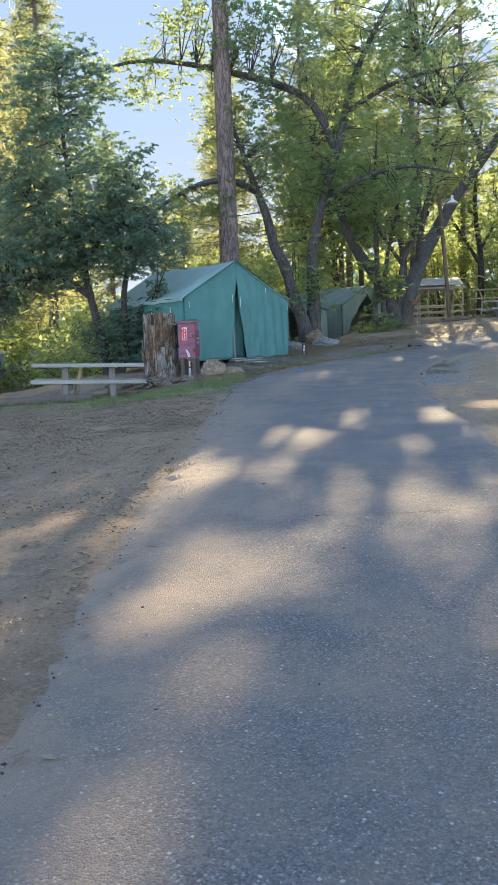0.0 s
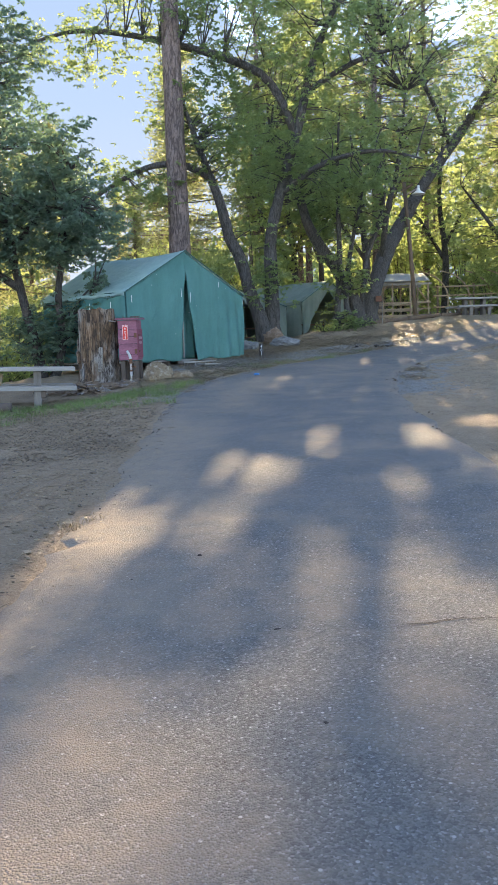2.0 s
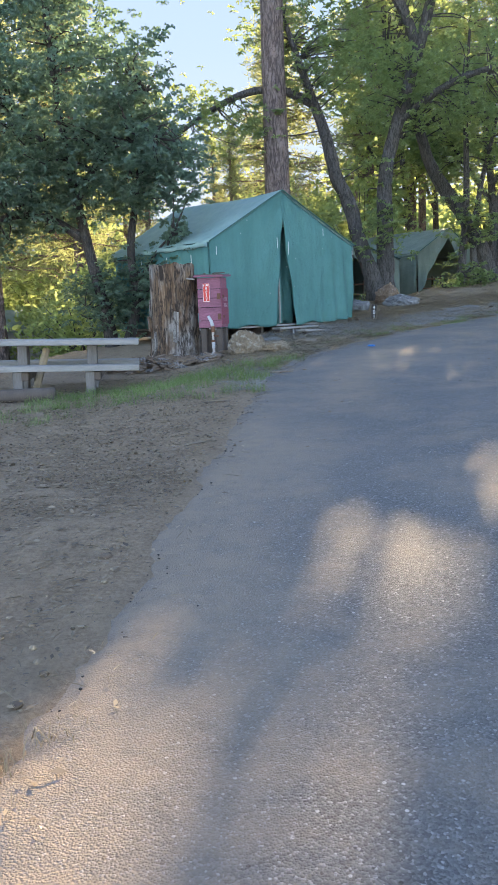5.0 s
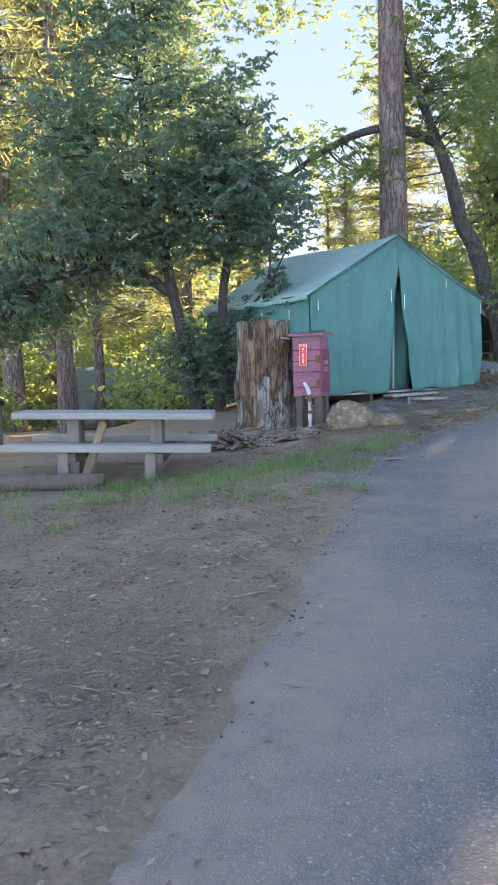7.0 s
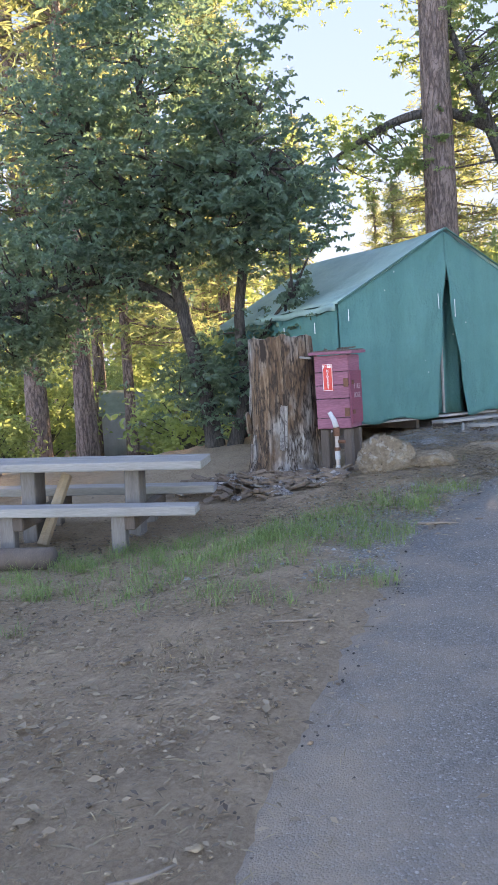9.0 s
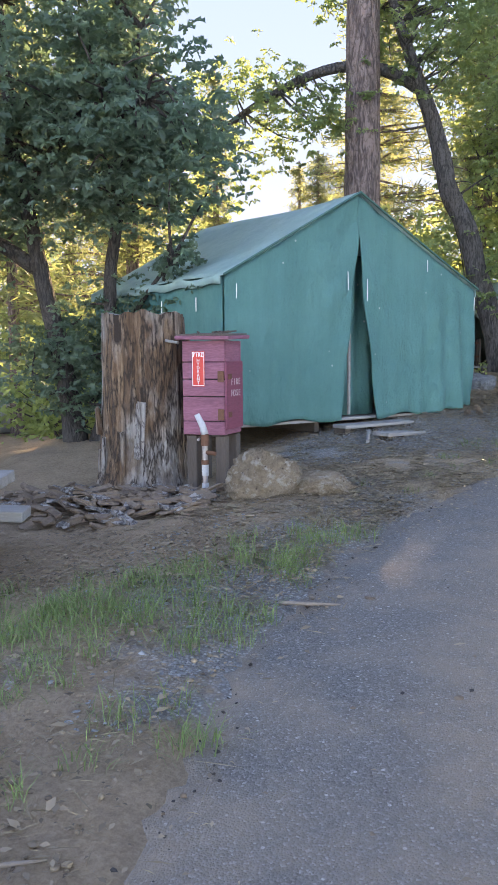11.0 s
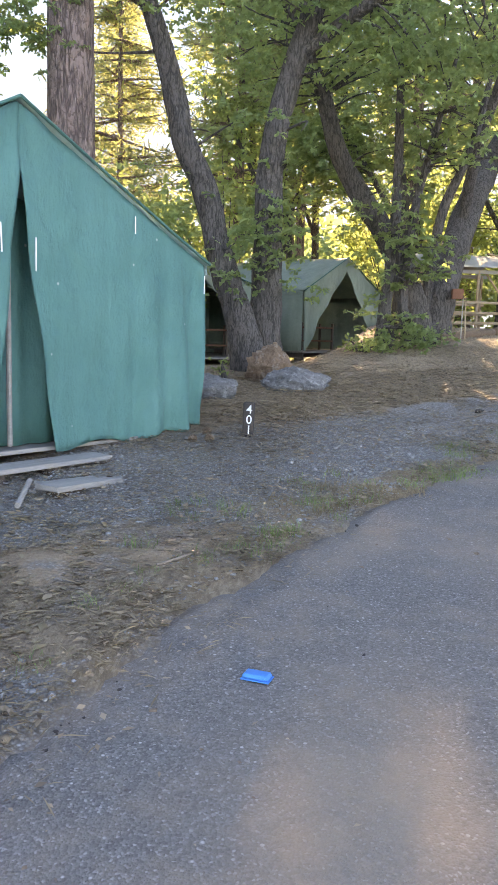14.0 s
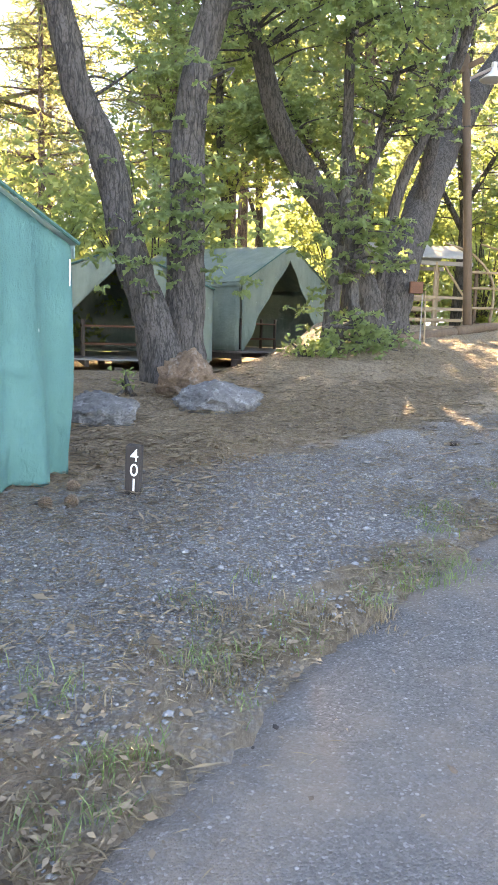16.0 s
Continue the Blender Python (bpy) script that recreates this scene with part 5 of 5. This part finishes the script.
def shelter():
    x, y = 3.55, 39.8
    root = thing("shelter", pose(x, y, gz(x, y) - 0.2, 0, 0, 8), "open timber shelter with railings and a pale tarp roof", "shelter")
    for px in (-1.2, -0.4, 0.4, 1.2):
        for py in (-0.9, 0.9):
            rod("post", (px, py, -0.2), (px, py, 1.75), 0.045, M_PALEWOOD, root)
    for py in (-0.9, 0.9):
        for h in (0.35, 0.62, 0.9):
            board("rail", (2.6, 0.04, 0.07), pose(0, py - 0.05, h), M_PALEWOOD, root, "", 0.005, 0.003, int(h * 10))
        board("eave_beam", (2.7, 0.07, 0.1), pose(0, py, 1.72), M_GREYWOOD, root)
    for i in range(7):
        board("floor_board", (0.36, 2.0, 0.05), pose(-1.12 + i * 0.375, 0, 0.16), M_GREYWOOD, root, "", 0.005)
    for px in (-1.2, 0, 1.2):
        board("bearer", (0.12, 1.9, 0.3), pose(px, 0, -0.02), M_DARKWOOD, root)
    cloth("tarp", lambda u, v: ((u - 0.5) * 2.4, (v - 0.5) * 2.4, 1.82 + 0.42 * (1 - abs(v - 0.5) * 2) + 0.05 * math.sin(9 * u) * math.sin(7 * v)), 20, 12, M_TARP, root, "pale sagging tarp")
    for s in (-1, 1):
        rod("brace", (s * 1.2, -0.9, 0.9), (s * 0.6, -0.9, 1.7), 0.03, M_PALEWOOD, root)


def bent_arbour():
    """Bent poles and a rail beside the shelter."""
    x, y = 6.8, 40.0
    root = thing("pole_arbour", pose(x, y, gz(x, y)), "bent pole frame and rail fence in yellow light", "fence")
    rng = random.Random(3)
    for i in range(4):
        x0 = -1.0 + i * 0.95
        v, f = tube(smooth_line([(x0, 0, -0.1), (x0 + 0.05, 0, 1.1), (x0 - 0.45, 0.2, 1.85), (x0 - 1.2, 0.3, 2.15)], [0.045, 0.04, 0.035, 0.025])[0], smooth_line([(0, 0, 0)] * 4, [0.045, 0.04, 0.035, 0.025])[1], 7)
        part("bent_pole", mesh_of("bent_pole", v, f, True), M_PALEWOOD, root)
    for h in (0.5, 1.0, 1.4):
        rod("rail", (-1.6, -0.05, h), (2.6, -0.05, h + rng.uniform(-0.05, 0.05)), 0.035, M_PALEWOOD, root)
    for px in (-1.4, 0.2, 1.6, 2.5):
        rod("fence_post", (px, 0, -0.2), (px, 0, 1.5), 0.05, M_POLE, root)


def log_edge():
    a, b = Vector((1.95, 33.0, 0)), Vector((6.6, 38.6, 0))
    for i in range(3):
        p, q = a.lerp(b, i / 3), a.lerp(b, (i + 0.96) / 3)
        pts = [(p.x, p.y, gz(p.x, p.y) + 0.05), ((p.x + q.x) / 2, (p.y + q.y) / 2 - 0.05, gz((p.x + q.x) / 2, (p.y + q.y) / 2) + 0.06), (q.x, q.y, gz(q.x, q.y) + 0.05)]
        v, f = tube(*smooth_line(pts, [0.11, 0.1, 0.09]), 10, 0.1, i)
        ob = part("edging_log", mesh_of("edging_log", v, f, True), M_POLE)
        tagged(ob, "brown log laid along the edge of the bank", "log", "edging logs")
    v, f = tube(*smooth_line([(-8.6, 15.15, gz(-8.6, 15.15) + 0.05), (-7.0, 15.6, gz(-7.0, 15.6) + 0.07), (-5.4, 16.0, gz(-5.4, 16.0) + 0.08)], [0.1, 0.1, 0.09]), 12, 0.1, 5)
    tagged(part("log", mesh_of("log", v, f, True), M_DARKWOOD), "weathered log lying in front of the picnic table", "log")


def sign_post():
    x, y = 2.35, 33.0
    root = thing("tool_rack", pose(x, y, gz(x, y) - 0.05), "small box and two thin stakes at the oak foot", "post")
    board("box", (0.22, 0.12, 0.2), pose(-0.12, 0, 1.0), M_RUST, root)
    rod("stake", (0, 0, -0.1), (0, 0, 0.9), 0.012, M_GREYWOOD, root)
    rod("stake", (0.1, 0.05, -0.1), (0.06, 0.05, 0.95), 0.015, M_PALEWOOD, root)


M_TARP = canvas_material("pale_tarp", (0.36, 0.36, 0.34), (0.46, 0.45, 0.42))
lamp_pole()
shelter()
bent_arbour()
log_edge()
sign_post()
picnic_table(pose(6.55, 37.6, gz(6.55, 37.6), 0, 0, 12), "grey timber picnic table at the top of the bank", 1.9)


def cot(m):
    """Bunk seen inside the open tents."""
    root = thing("camp_bunk", m, "dark wooden bunk inside the open tent", "bunk", "tent bunks")
    for h in (0.25, 0.62):
        board("slat", (1.5, 0.5, 0.04), pose(0, 0, h), M_RUST, root)
    for x in (-0.72, 0.72):
        for y in (-0.22, 0.22):
            board("leg", (0.06, 0.06, 0.75), pose(x, y, 0.37), M_DARKWOOD, root)


cot(T2 @ pose(0.3, 1.3, 0))
cot(T3 @ pose(0.1, 1.2, 0))


# ---- far tents among the pines ----
def cabin(m, label):
    root = thing("tent_cabin", m, label, "tent", "far tents")
    w, d, h, r = 1.5, 3.2, 1.5, 2.3
    for s in (-1, 1):
        cloth("side_wall", lambda u, v, s=s: (s * w, u * d, v * h), 6, 4, M_TARP, root)
        cloth("roof_panel", lambda u, v, s=s: (s * v * (w + 0.15), -0.1 + u * (d + 0.2), r - (r - h) * v * 1.1 - 0.03 * math.sin(u * 3.14)), 8, 6, M_CANVAS2, root)
    cloth("gable", lambda u, v: ((u * 2 - 1) * w, 0, v * (r - (r - h) * abs(u * 2 - 1))), 12, 8, M_TARP, root, "pale gable wall")
    board("platform", (2 * w, d, 0.12), pose(0, d / 2, -0.08), M_DARKWOOD, root)


cabin(pose(-18.2, 35.6, gz(-18.2, 35.6) + 0.1, 0, 0, -58), "pale canvas tent far off among the pines")
cabin(pose(-24.5, 43, gz(-24.5, 43) + 0.1, 0, 0, -15), "pale canvas tent far off among the pines")
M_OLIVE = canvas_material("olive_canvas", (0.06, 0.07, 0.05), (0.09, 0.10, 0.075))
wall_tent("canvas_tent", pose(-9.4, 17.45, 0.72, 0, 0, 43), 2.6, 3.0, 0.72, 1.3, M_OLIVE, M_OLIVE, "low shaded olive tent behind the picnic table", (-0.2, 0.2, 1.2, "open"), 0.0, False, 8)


# ---- blue case on the road ----
def blue_case():
    x, y = -1.38, 19.5
    root = thing("plastic_case", pose(x, y, gz(x, y) + 0.014, 0, 0, -18) @ Matrix.Scale(0.64, 4), "bright blue plastic case lying on the asphalt", "case")
    bm = block(bmesh.new(), (0.17, 0.10, 0.035), pose(0, 0, 0.022), 0.014)
    part("body", bm, M_BLUE, root)
    board("lip", (0.185, 0.112, 0.008), pose(0, 0, 0.006), M_BLUE, root, "", 0.003)
    board("clip", (0.03, 0.014, 0.012), pose(0.05, -0.05, 0.03), M_BLUE, root, "", 0.003)


blue_case()


# ---- bark pile at the stump ----
def bark_pile():
    root = thing("bark_pile", pose(-4.95, 19.2, gz(-4.95, 19.2)), "heap of fallen bark slabs at the foot of the stump", "bark")
    rng = random.Random(12)
    for i in range(260):
        a, r = rng.uniform(0, 6.28), rng.uniform(0, 1) ** 0.6
        x, y = r * 1.15 * math.cos(a), r * 0.65 * math.sin(a)
        z = gz(-4.95 + x, 19.2 + y) - gz(-4.95, 19.2) + 0.03 + 0.14 * (1 - r) + rng.uniform(0, 0.04)
        s = (rng.uniform(0.08, 0.28), rng.uniform(0.04, 0.1), rng.uniform(0.012, 0.03))
        bm = block(bmesh.new(), s, pose(x, y, z, rng.uniform(-22, 22), rng.uniform(-22, 22), rng.uniform(-40, 60)), 0.005, 0.012, i)
        part("bark_slab", bm, M_BARKGREY if rng.random() < 0.3 else M_CHIP, root)


bark_pile()


# ---- loose cover on the ground ----
def road_gap(x, y):
    """Distance outside the asphalt, negative on it."""
    L, R = edge_at(ROAD_L, 500), edge_at(ROAD_R, 500)
    c, w = (L + R) / 2, np.hypot(*(R - L).T) / 2
    out = np.full(len(x), 99.0)
    for k in range(0, 500):
        out = np.minimum(out, np.hypot(x - c[k, 0], y - c[k, 1]) - w[k])
    return out


def in_boxes(rng, boxes):
    out = []
    for x0, x1, y0, y1, n in boxes:
        out.append(np.stack([rng.uniform(x0, x1, n), rng.uniform(y0, y1, n)], 1))
    return np.concatenate(out)


def pebbles(name, xy, size, material, label, seed, flat=0.65):
    rng = np.random.default_rng(seed)
    n = len(xy)
    s = size * rng.lognormal(0, 0.38, (n, 1))
    z = ground_z(xy[:, 0], xy[:, 1])[:, None] + 0.25 * s
    c = np.concatenate([xy, z], 1)
    base = np.array([(1, 0, 0), (0, 1, 0), (-1, 0, 0), (0, -1, 0), (0.6, 0.6, 0.55), (-0.6, 0.5, 0.6), (-0.5, -0.6, 0.55), (0.6, -0.5, 0.6), (0, 0, 0.95), (0, 0, -0.8)], float)
    ang = rng.uniform(0, 6.28, n)
    st = rng.uniform(0.6, 1.3, (n, 1, 3)) * np.array([1, 1, flat])
    V = base[None] * (1 + rng.normal(0, 0.15, (n, 10, 1))) * st * s[:, None]
    ca, sa = np.cos(ang)[:, None], np.sin(ang)[:, None]
    V = np.stack([V[..., 0] * ca - V[..., 1] * sa, V[..., 0] * sa + V[..., 1] * ca, V[..., 2]], -1) + c[:, None]
    F = np.array([(0, 1, 4), (1, 2, 5), (2, 3, 6), (3, 0, 7), (1, 5, 4), (2, 6, 5), (3, 7, 6), (0, 4, 7), (4, 5, 8), (5, 6, 8), (6, 7, 8), (7, 4, 8), (1, 0, 9), (2, 1, 9), (3, 2, 9), (0, 3, 9)])
    Q = (np.arange(n)[:, None, None] * 10 + F).reshape(-1, 3)
    ob = part(name, quick_mesh(name, V.reshape(-1, 3), Q), material)
    return tagged(ob, label, name, kind="stuff")


def flat_bits(name, xy, size, narrow, material, label, seed, lift=0.014):
    """Needles, chips and dead leaves lying about."""
    rng = np.random.default_rng(seed)
    n = len(xy)
    z = ground_z(xy[:, 0], xy[:, 1]) + lift + rng.uniform(0, 0.012, n)
    c = np.concatenate([xy, z[:, None]], 1)
    a = rng.uniform(0, 6.28, n)
    d = np.stack([np.cos(a), np.sin(a), rng.normal(0, 0.12, n)], 1)
    s = np.stack([-np.sin(a), np.cos(a), rng.normal(0, 0.2, n)], 1)
    L = size * rng.lognormal(0, 0.4, (n, 1))
    w = L * narrow
    V = np.stack([c - d * L / 2, c + s * w / 2 + [0, 0, 0.004], c + d * L / 2, c - s * w / 2 + [0, 0, 0.002]], 1).reshape(-1, 3)
    V[:, 2] += 0.002
    Q = (np.arange(n)[:, None] * 4 + np.arange(4)).reshape(-1, 4)
    ob = part(name, quick_mesh(name, V, Q), material)
    return tagged(ob, label, name, kind="stuff")


def loose_cover():
    rng = np.random.default_rng(77)
    p = in_boxes(rng, [(-4.2, 2.5, 15.5, 25.5, 52000)])
    off = road_gap(p[:, 0], p[:, 1])
    pad = np.abs((p[:, 0] + 0.6) * -0.62 + (p[:, 1] - 22.9) * 0.78 - 0.9) < 1.3
    ok = (off > 0.02) & (pad | ((off < 0.5) & (rng.random(len(p)) < np.where(p[:, 1] < 22, 0.3, 0.9))) | ((off < 1.5) & (rng.random(len(p)) < 0.45))) & (rng.random(len(p)) < 0.85)
    pebbles("gravel", p[ok], 0.0078, M_GRAVEL, "grey crushed gravel along the road edge", 1)
    p = in_boxes(rng, [(-8, -1.2, 2, 17, 15000), (-4.5, -1.5, 17, 21, 3000)])
    pebbles("clods", p[road_gap(p[:, 0], p[:, 1]) > 0.0], 0.010, M_LITTER, "crumbs of soil and bark on the dirt", 8)
    p = in_boxes(rng, [(-6.5, 2, 1, 24, 900)])
    pebbles("pebbles", p[road_gap(p[:, 0], p[:, 1]) > 0.1], 0.011, M_CHIP, "scattered brown stones on the dirt", 2)
    p = in_boxes(rng, [(-2.6, 1.6, 2, 12, 4500), (-2.8, 1.6, 11.5, 24.5, 11000)])
    on = p[road_gap(p[:, 0], p[:, 1]) < -0.1]
    pebbles("road_grit", on, 0.0058, M_BLACKBIT, "dark grit and cone scales on the asphalt", 3)
    p = in_boxes(rng, [(-2.6, 1.6, 12, 24.5, 300)])
    pebbles("cone_scales", p[road_gap(p[:, 0], p[:, 1]) < 0.1], 0.0125, M_CHIP, "brown cone scales and bark bits on the asphalt", 12)
    p = in_boxes(rng, [(-8, -1, 2, 17, 60000), (-5, -1, 17, 24, 30000), (-4, 5, 24, 33, 56000), (1, 6, 8, 24, 8000)])
    p = p + rng.normal(0, 0.3, p.shape)
    off = road_gap(p[:, 0], p[:, 1])
    ok = off + 0.35 * rng.random(len(p)) ** 3 * -1 > -0.1 * rng.random(len(p))
    ok |= (off > -0.35) & (rng.random(len(p)) < 0.25)
    flat_bits("dead_leaves", p[ok][::2], 0.030, 0.45, M_LITTER, "brown leaf and bark litter", 4)
    flat_bits("straw", p[ok][1::2], 0.07, 0.05, M_STRAW, "pale dry needles and straw", 5)
    p = rng.normal(size=(3000, 2)) * (0.6, 0.5) + (-2.9, 11.5)
    flat_bits("bark_chips", p[road_gap(p[:, 0], p[:, 1]) > 0.0], 0.02, 0.3, M_LITTER, "reddish bark chips strewn on the dirt", 15)
    p = in_boxes(rng, [(-3.4, 2.2, 17.6, 26, 90000)])
    off = road_gap(p[:, 0], p[:, 1])
    thick = np.sin(p[:, 0] * 5.3 + np.sin(p[:, 1] * 3.1) * 2) + np.sin(p[:, 1] * 4.7 + p[:, 0] * 2.2)
    ok = (off > -0.06) & (off < 0.25 + 0.9 * rng.random(len(p)) ** 1.6) & (thick + rng.normal(size=len(p)) * 0.8 > -0.3)
    flat_bits("verge_litter", p[ok][::2], 0.027, 0.4, M_LITTER, "brown bark and leaf litter along the road edge", 21)
    flat_bits("verge_straw", p[ok][1::2], 0.075, 0.06, M_STRAW, "pale straw and needles along the road edge", 22)
    p = in_boxes(rng, [(-3.0, 3.2, 24.3, 29.5, 16000)])
    ok = (p[:, 1] > 24.5 + 0.55 * (p[:, 0] + 2.2)) & (road_gap(p[:, 0], p[:, 1]) > 0.4)
    flat_bits("leaf_litter", p[ok][::2], 0.04, 0.4, M_LITTER, "brown leaf litter round the number post", 24)
    flat_bits("dry_needles", p[ok][1::2], 0.10, 0.05, M_STRAW, "pale dry needles on the bank", 25)
    p = in_boxes(rng, [(-2.7, 1.6, 12, 25, 800)])
    flat_bits("road_leaves", p[road_gap(p[:, 0], p[:, 1]) < -0.1], 0.02, 0.35, M_LITTER, "brown leaf scraps lying on the asphalt", 26, 0.02)
    p = in_boxes(rng, [(-7.5, -2.2, 9, 19.5, 26000)])
    thick = np.sin(p[:, 0] * 3.3 + np.sin(p[:, 1] * 2.1) * 2) + np.sin(p[:, 1] * 2.7 - p[:, 0] * 1.2)
    ok = (road_gap(p[:, 0], p[:, 1]) > -0.05) & (thick + rng.normal(size=len(p)) * 0.7 > 0.2)
    flat_bits("bark_litter", p[ok], 0.03, 0.4, M_LITTER, "bark scraps and dead leaves on the dirt", 23)
    p = in_boxes(rng, [(-2.7, -1.0, 23.5, 26.2, 3600)])
    flat_bits("needle_litter", p, 0.06, 0.12, M_LITTER, "brown needle litter beside the tent corner", 14)
    p = in_boxes(rng, [(-4.2, -2.3, 18.6, 21.5, 3500), (-2.4, 1.5, 24, 29, 2200)])
    ok = road_gap(p[:, 0], p[:, 1]) > 0.05
    flat_bits("wood_chips", p[ok], 0.04, 0.35, M_STRAW, "pale wood chips and dry leaves", 6)


def tufts(name, spots, material, label, seed, blades=34, height=0.16):
    rng = np.random.default_rng(seed)
    V, Q, n = [], [], 0
    for x, y, r, k in spots:
        for _ in range(k):
            a, q = rng.uniform(0, 6.28), r * math.sqrt(rng.uniform())
            cx, cy = x + q * math.cos(a), y + q * math.sin(a)
            for _ in range(blades):
                t, h = rng.uniform(0, 6.28), height * rng.uniform(0.4, 1.3)
                bx, by = cx + rng.normal() * 0.05, cy + rng.normal() * 0.05
                z = gz(bx, by) - 0.01
                ln = rng.uniform(0.3, 1.5) * h
                dx, dy = math.cos(t), math.sin(t)
                w = rng.uniform(0.0012, 0.0028)
                for f, g, k2 in ((0, 0, 1.0), (0.3, 0.6, 0.9), (1.0, 1.0, 0.15)):
                    V += [(bx + dx * ln * f - dy * w * k2, by + dy * ln * f + dx * w * k2, z + h * g), (bx + dx * ln * f + dy * w * k2, by + dy * ln * f - dx * w * k2, z + h * g)]
                Q += [(n, n + 1, n + 3, n + 2), (n + 2, n + 3, n + 5, n + 4)]
                n += 6
    ob = part(name, quick_mesh(name, V, Q), material)
    return tagged(ob, label, "grass", kind="stuff")


M_DRYSTICK = plain("dry_stick", (0.22, 0.17, 0.13), 0.9, 0, 0.3, 6, 0.4)
M_BLACKBIT = plain("dark_grit", (0.04, 0.032, 0.028), 0.9, 0, 0.3, 20, 0.2)
loose_cover()
tufts("green_grass", [(-3.6, 16.3, 0.5, 34), (-3.5, 16.9, 0.5, 34), (-2.85, 16.55, 0.28, 16), (-2.65, 17.5, 0.25, 9), (-2.65, 18.15, 0.25, 10), (-4.1, 16.6, 0.6, 30), (-2.7, 15.6, 0.2, 5), (-4.6, 15.9, 0.8, 44), (-5.6, 15.5, 0.8, 34), (-6.6, 15.1, 0.9, 30), (-3.9, 15.6, 0.7, 26), (-3.0, 17.6, 0.4, 14), (-3.3, 15.4, 0.5, 8), (-5.2, 14.8, 0.8, 12)], M_GRASS, "green grass tufts on the dirt verge", 5, 28, 0.105)
tufts("sparse_grass", [(-1.28, 21.4, 0.12, 6), (0.15, 23.1, 0.3, 12), (-0.15, 22.8, 0.3, 9), (0.5, 23.8, 0.35, 11), (1.15, 24.65, 0.25, 9), (-0.9, 22.0, 0.35, 8), (-1.75, 21.7, 0.35, 7), (-1.55, 21.0, 0.3, 5), (-1.0, 22.5, 0.5, 7), (-2.1, 20.6, 0.4, 5), (-2.3, 19.8, 0.4, 4)], M_GRASS, "sparse green grass along the gravel verge", 7, 22, 0.065)
tufts("dry_grass", [(-0.6, 22.6, 0.5, 16), (-1.2, 22.0, 0.4, 12), (-2.2, 25.3, 0.4, 12), (0.2, 26.5, 0.9, 22), (-1.2, 25.6, 0.5, 14), (-3.0, 18.5, 0.4, 12), (1.6, 27, 0.8, 14), (-5.5, 15.2, 1.2, 16), (-3.6, 14.5, 0.8, 8), (-1.95, 8.2, 0.2, 3)], M_STRAW, "pale dry grass on the bank", 6, 30, 0.055)


def small_stick(a, b, r, label="bare dry stick lying on the ground"):
    p, q = Vector((*a, gz(*a) + r)), Vector((*b, gz(*b) + r))
    mid = (p + q) / 2 + Vector((0.02, -0.03, 0.01))
    v, f = tube(*smooth_line([p, mid, q], [r, r * 0.9, r * 0.5]), 6)
    tagged(part("stick", mesh_of("stick", v, f, True), M_DRYSTICK), label, "stick", "loose sticks")


for a, b, r in [((-2.62, 16.95), (-2.3, 17.0), 0.012), ((-3.0, 14.75), (-2.7, 14.85), 0.009), ((0.6, 25.5), (1.0, 25.75), 0.01), ((1.5, 26.7), (2.1, 26.9), 0.01), ((-1.95, 20.7), (-1.75, 20.95), 0.01), ((-2.6, 12.6), (-2.45, 12.75), 0.01), ((-1.8, 4.8), (-1.7, 5.0), 0.01)]:
    small_stick(a, b, r)


def pine_cone(x, y, turn):
    bm = bmesh.new()
    for k in range(9):
        z = k / 8
        r = 0.045 * math.sin(math.pi * (0.12 + 0.8 * z)) + 0.008
        for j in range(8):
            a = j * math.pi / 4 + k * 0.4
            block(bm, (0.026, 0.022, 0.007), pose(0.1 * z - 0.05, r * math.cos(a), 0.04 + r * math.sin(a), math.degrees(a), 35, 0), 0)
    ob = part("pine_cone", bm, M_CHIP)
    ob.matrix_basis = pose(x, y, gz(x, y), 0, 0, turn) @ Matrix.Scale(0.72, 4)
    tagged(ob, "brown open pine cone lying on the dry litter", "pine cone", "pine cones")


for x, y, turn in ((-2.0, 24.35, 20), (-2.1, 23.95, 80), (-1.95, 24.0, 140)):
    pine_cone(x, y, turn)
pebbles("charred_bits", np.array([(1.73, 25.8), (1.8, 25.83), (1.66, 25.78), (1.9, 25.8), (1.6, 25.85), (1.02, 26.0), (1.05, 26.02)]), 0.05, M_BLACKBIT, "black charred wood bits on the gravel", 9)


def road_crack(points, width):
    """A tarred crack across the lane."""
    V, Q = [], []
    for i, (x, y) in enumerate(points):
        w = width * (0.5 + abs(noise.noise(Vector((x * 9, y * 9, 0)))))
        z = gz(x, y) + 0.016
        V += [(x, y - w, z), (x, y + w, z)]
    for i in range(len(points) - 1):
        Q.append((2 * i, 2 * i + 2, 2 * i + 3, 2 * i + 1))
    tagged(part("road_crack", quick_mesh("road_crack", V, Q), M_BLACKBIT), "thin dark crack across the asphalt", "crack", "road cracks")


def wavy(x0, y0, x1, y1, n=40):
    return [(x0 + (x1 - x0) * i / n, y0 + (y1 - y0) * i / n + 0.05 * noise.noise(Vector((i * 0.35, y0, 0))) + 0.02 * noise.noise(Vector((i * 1.3, y0, 4)))) for i in range(n + 1)]


road_crack(wavy(0.3, 6.25, 1.7, 6.5), 0.008)
road_crack(wavy(-0.6, 15.6, 1.2, 16.4), 0.006)
mess = np.random.default_rng(15).normal(size=(60, 2)) * np.array([0.13, 0.035]) + np.array([-1.12, 3.72])
pebbles("bark_crumbs", mess, 0.010, M_BLACKBIT, "dark bark crumbs scattered on the asphalt", 16, 0.5)
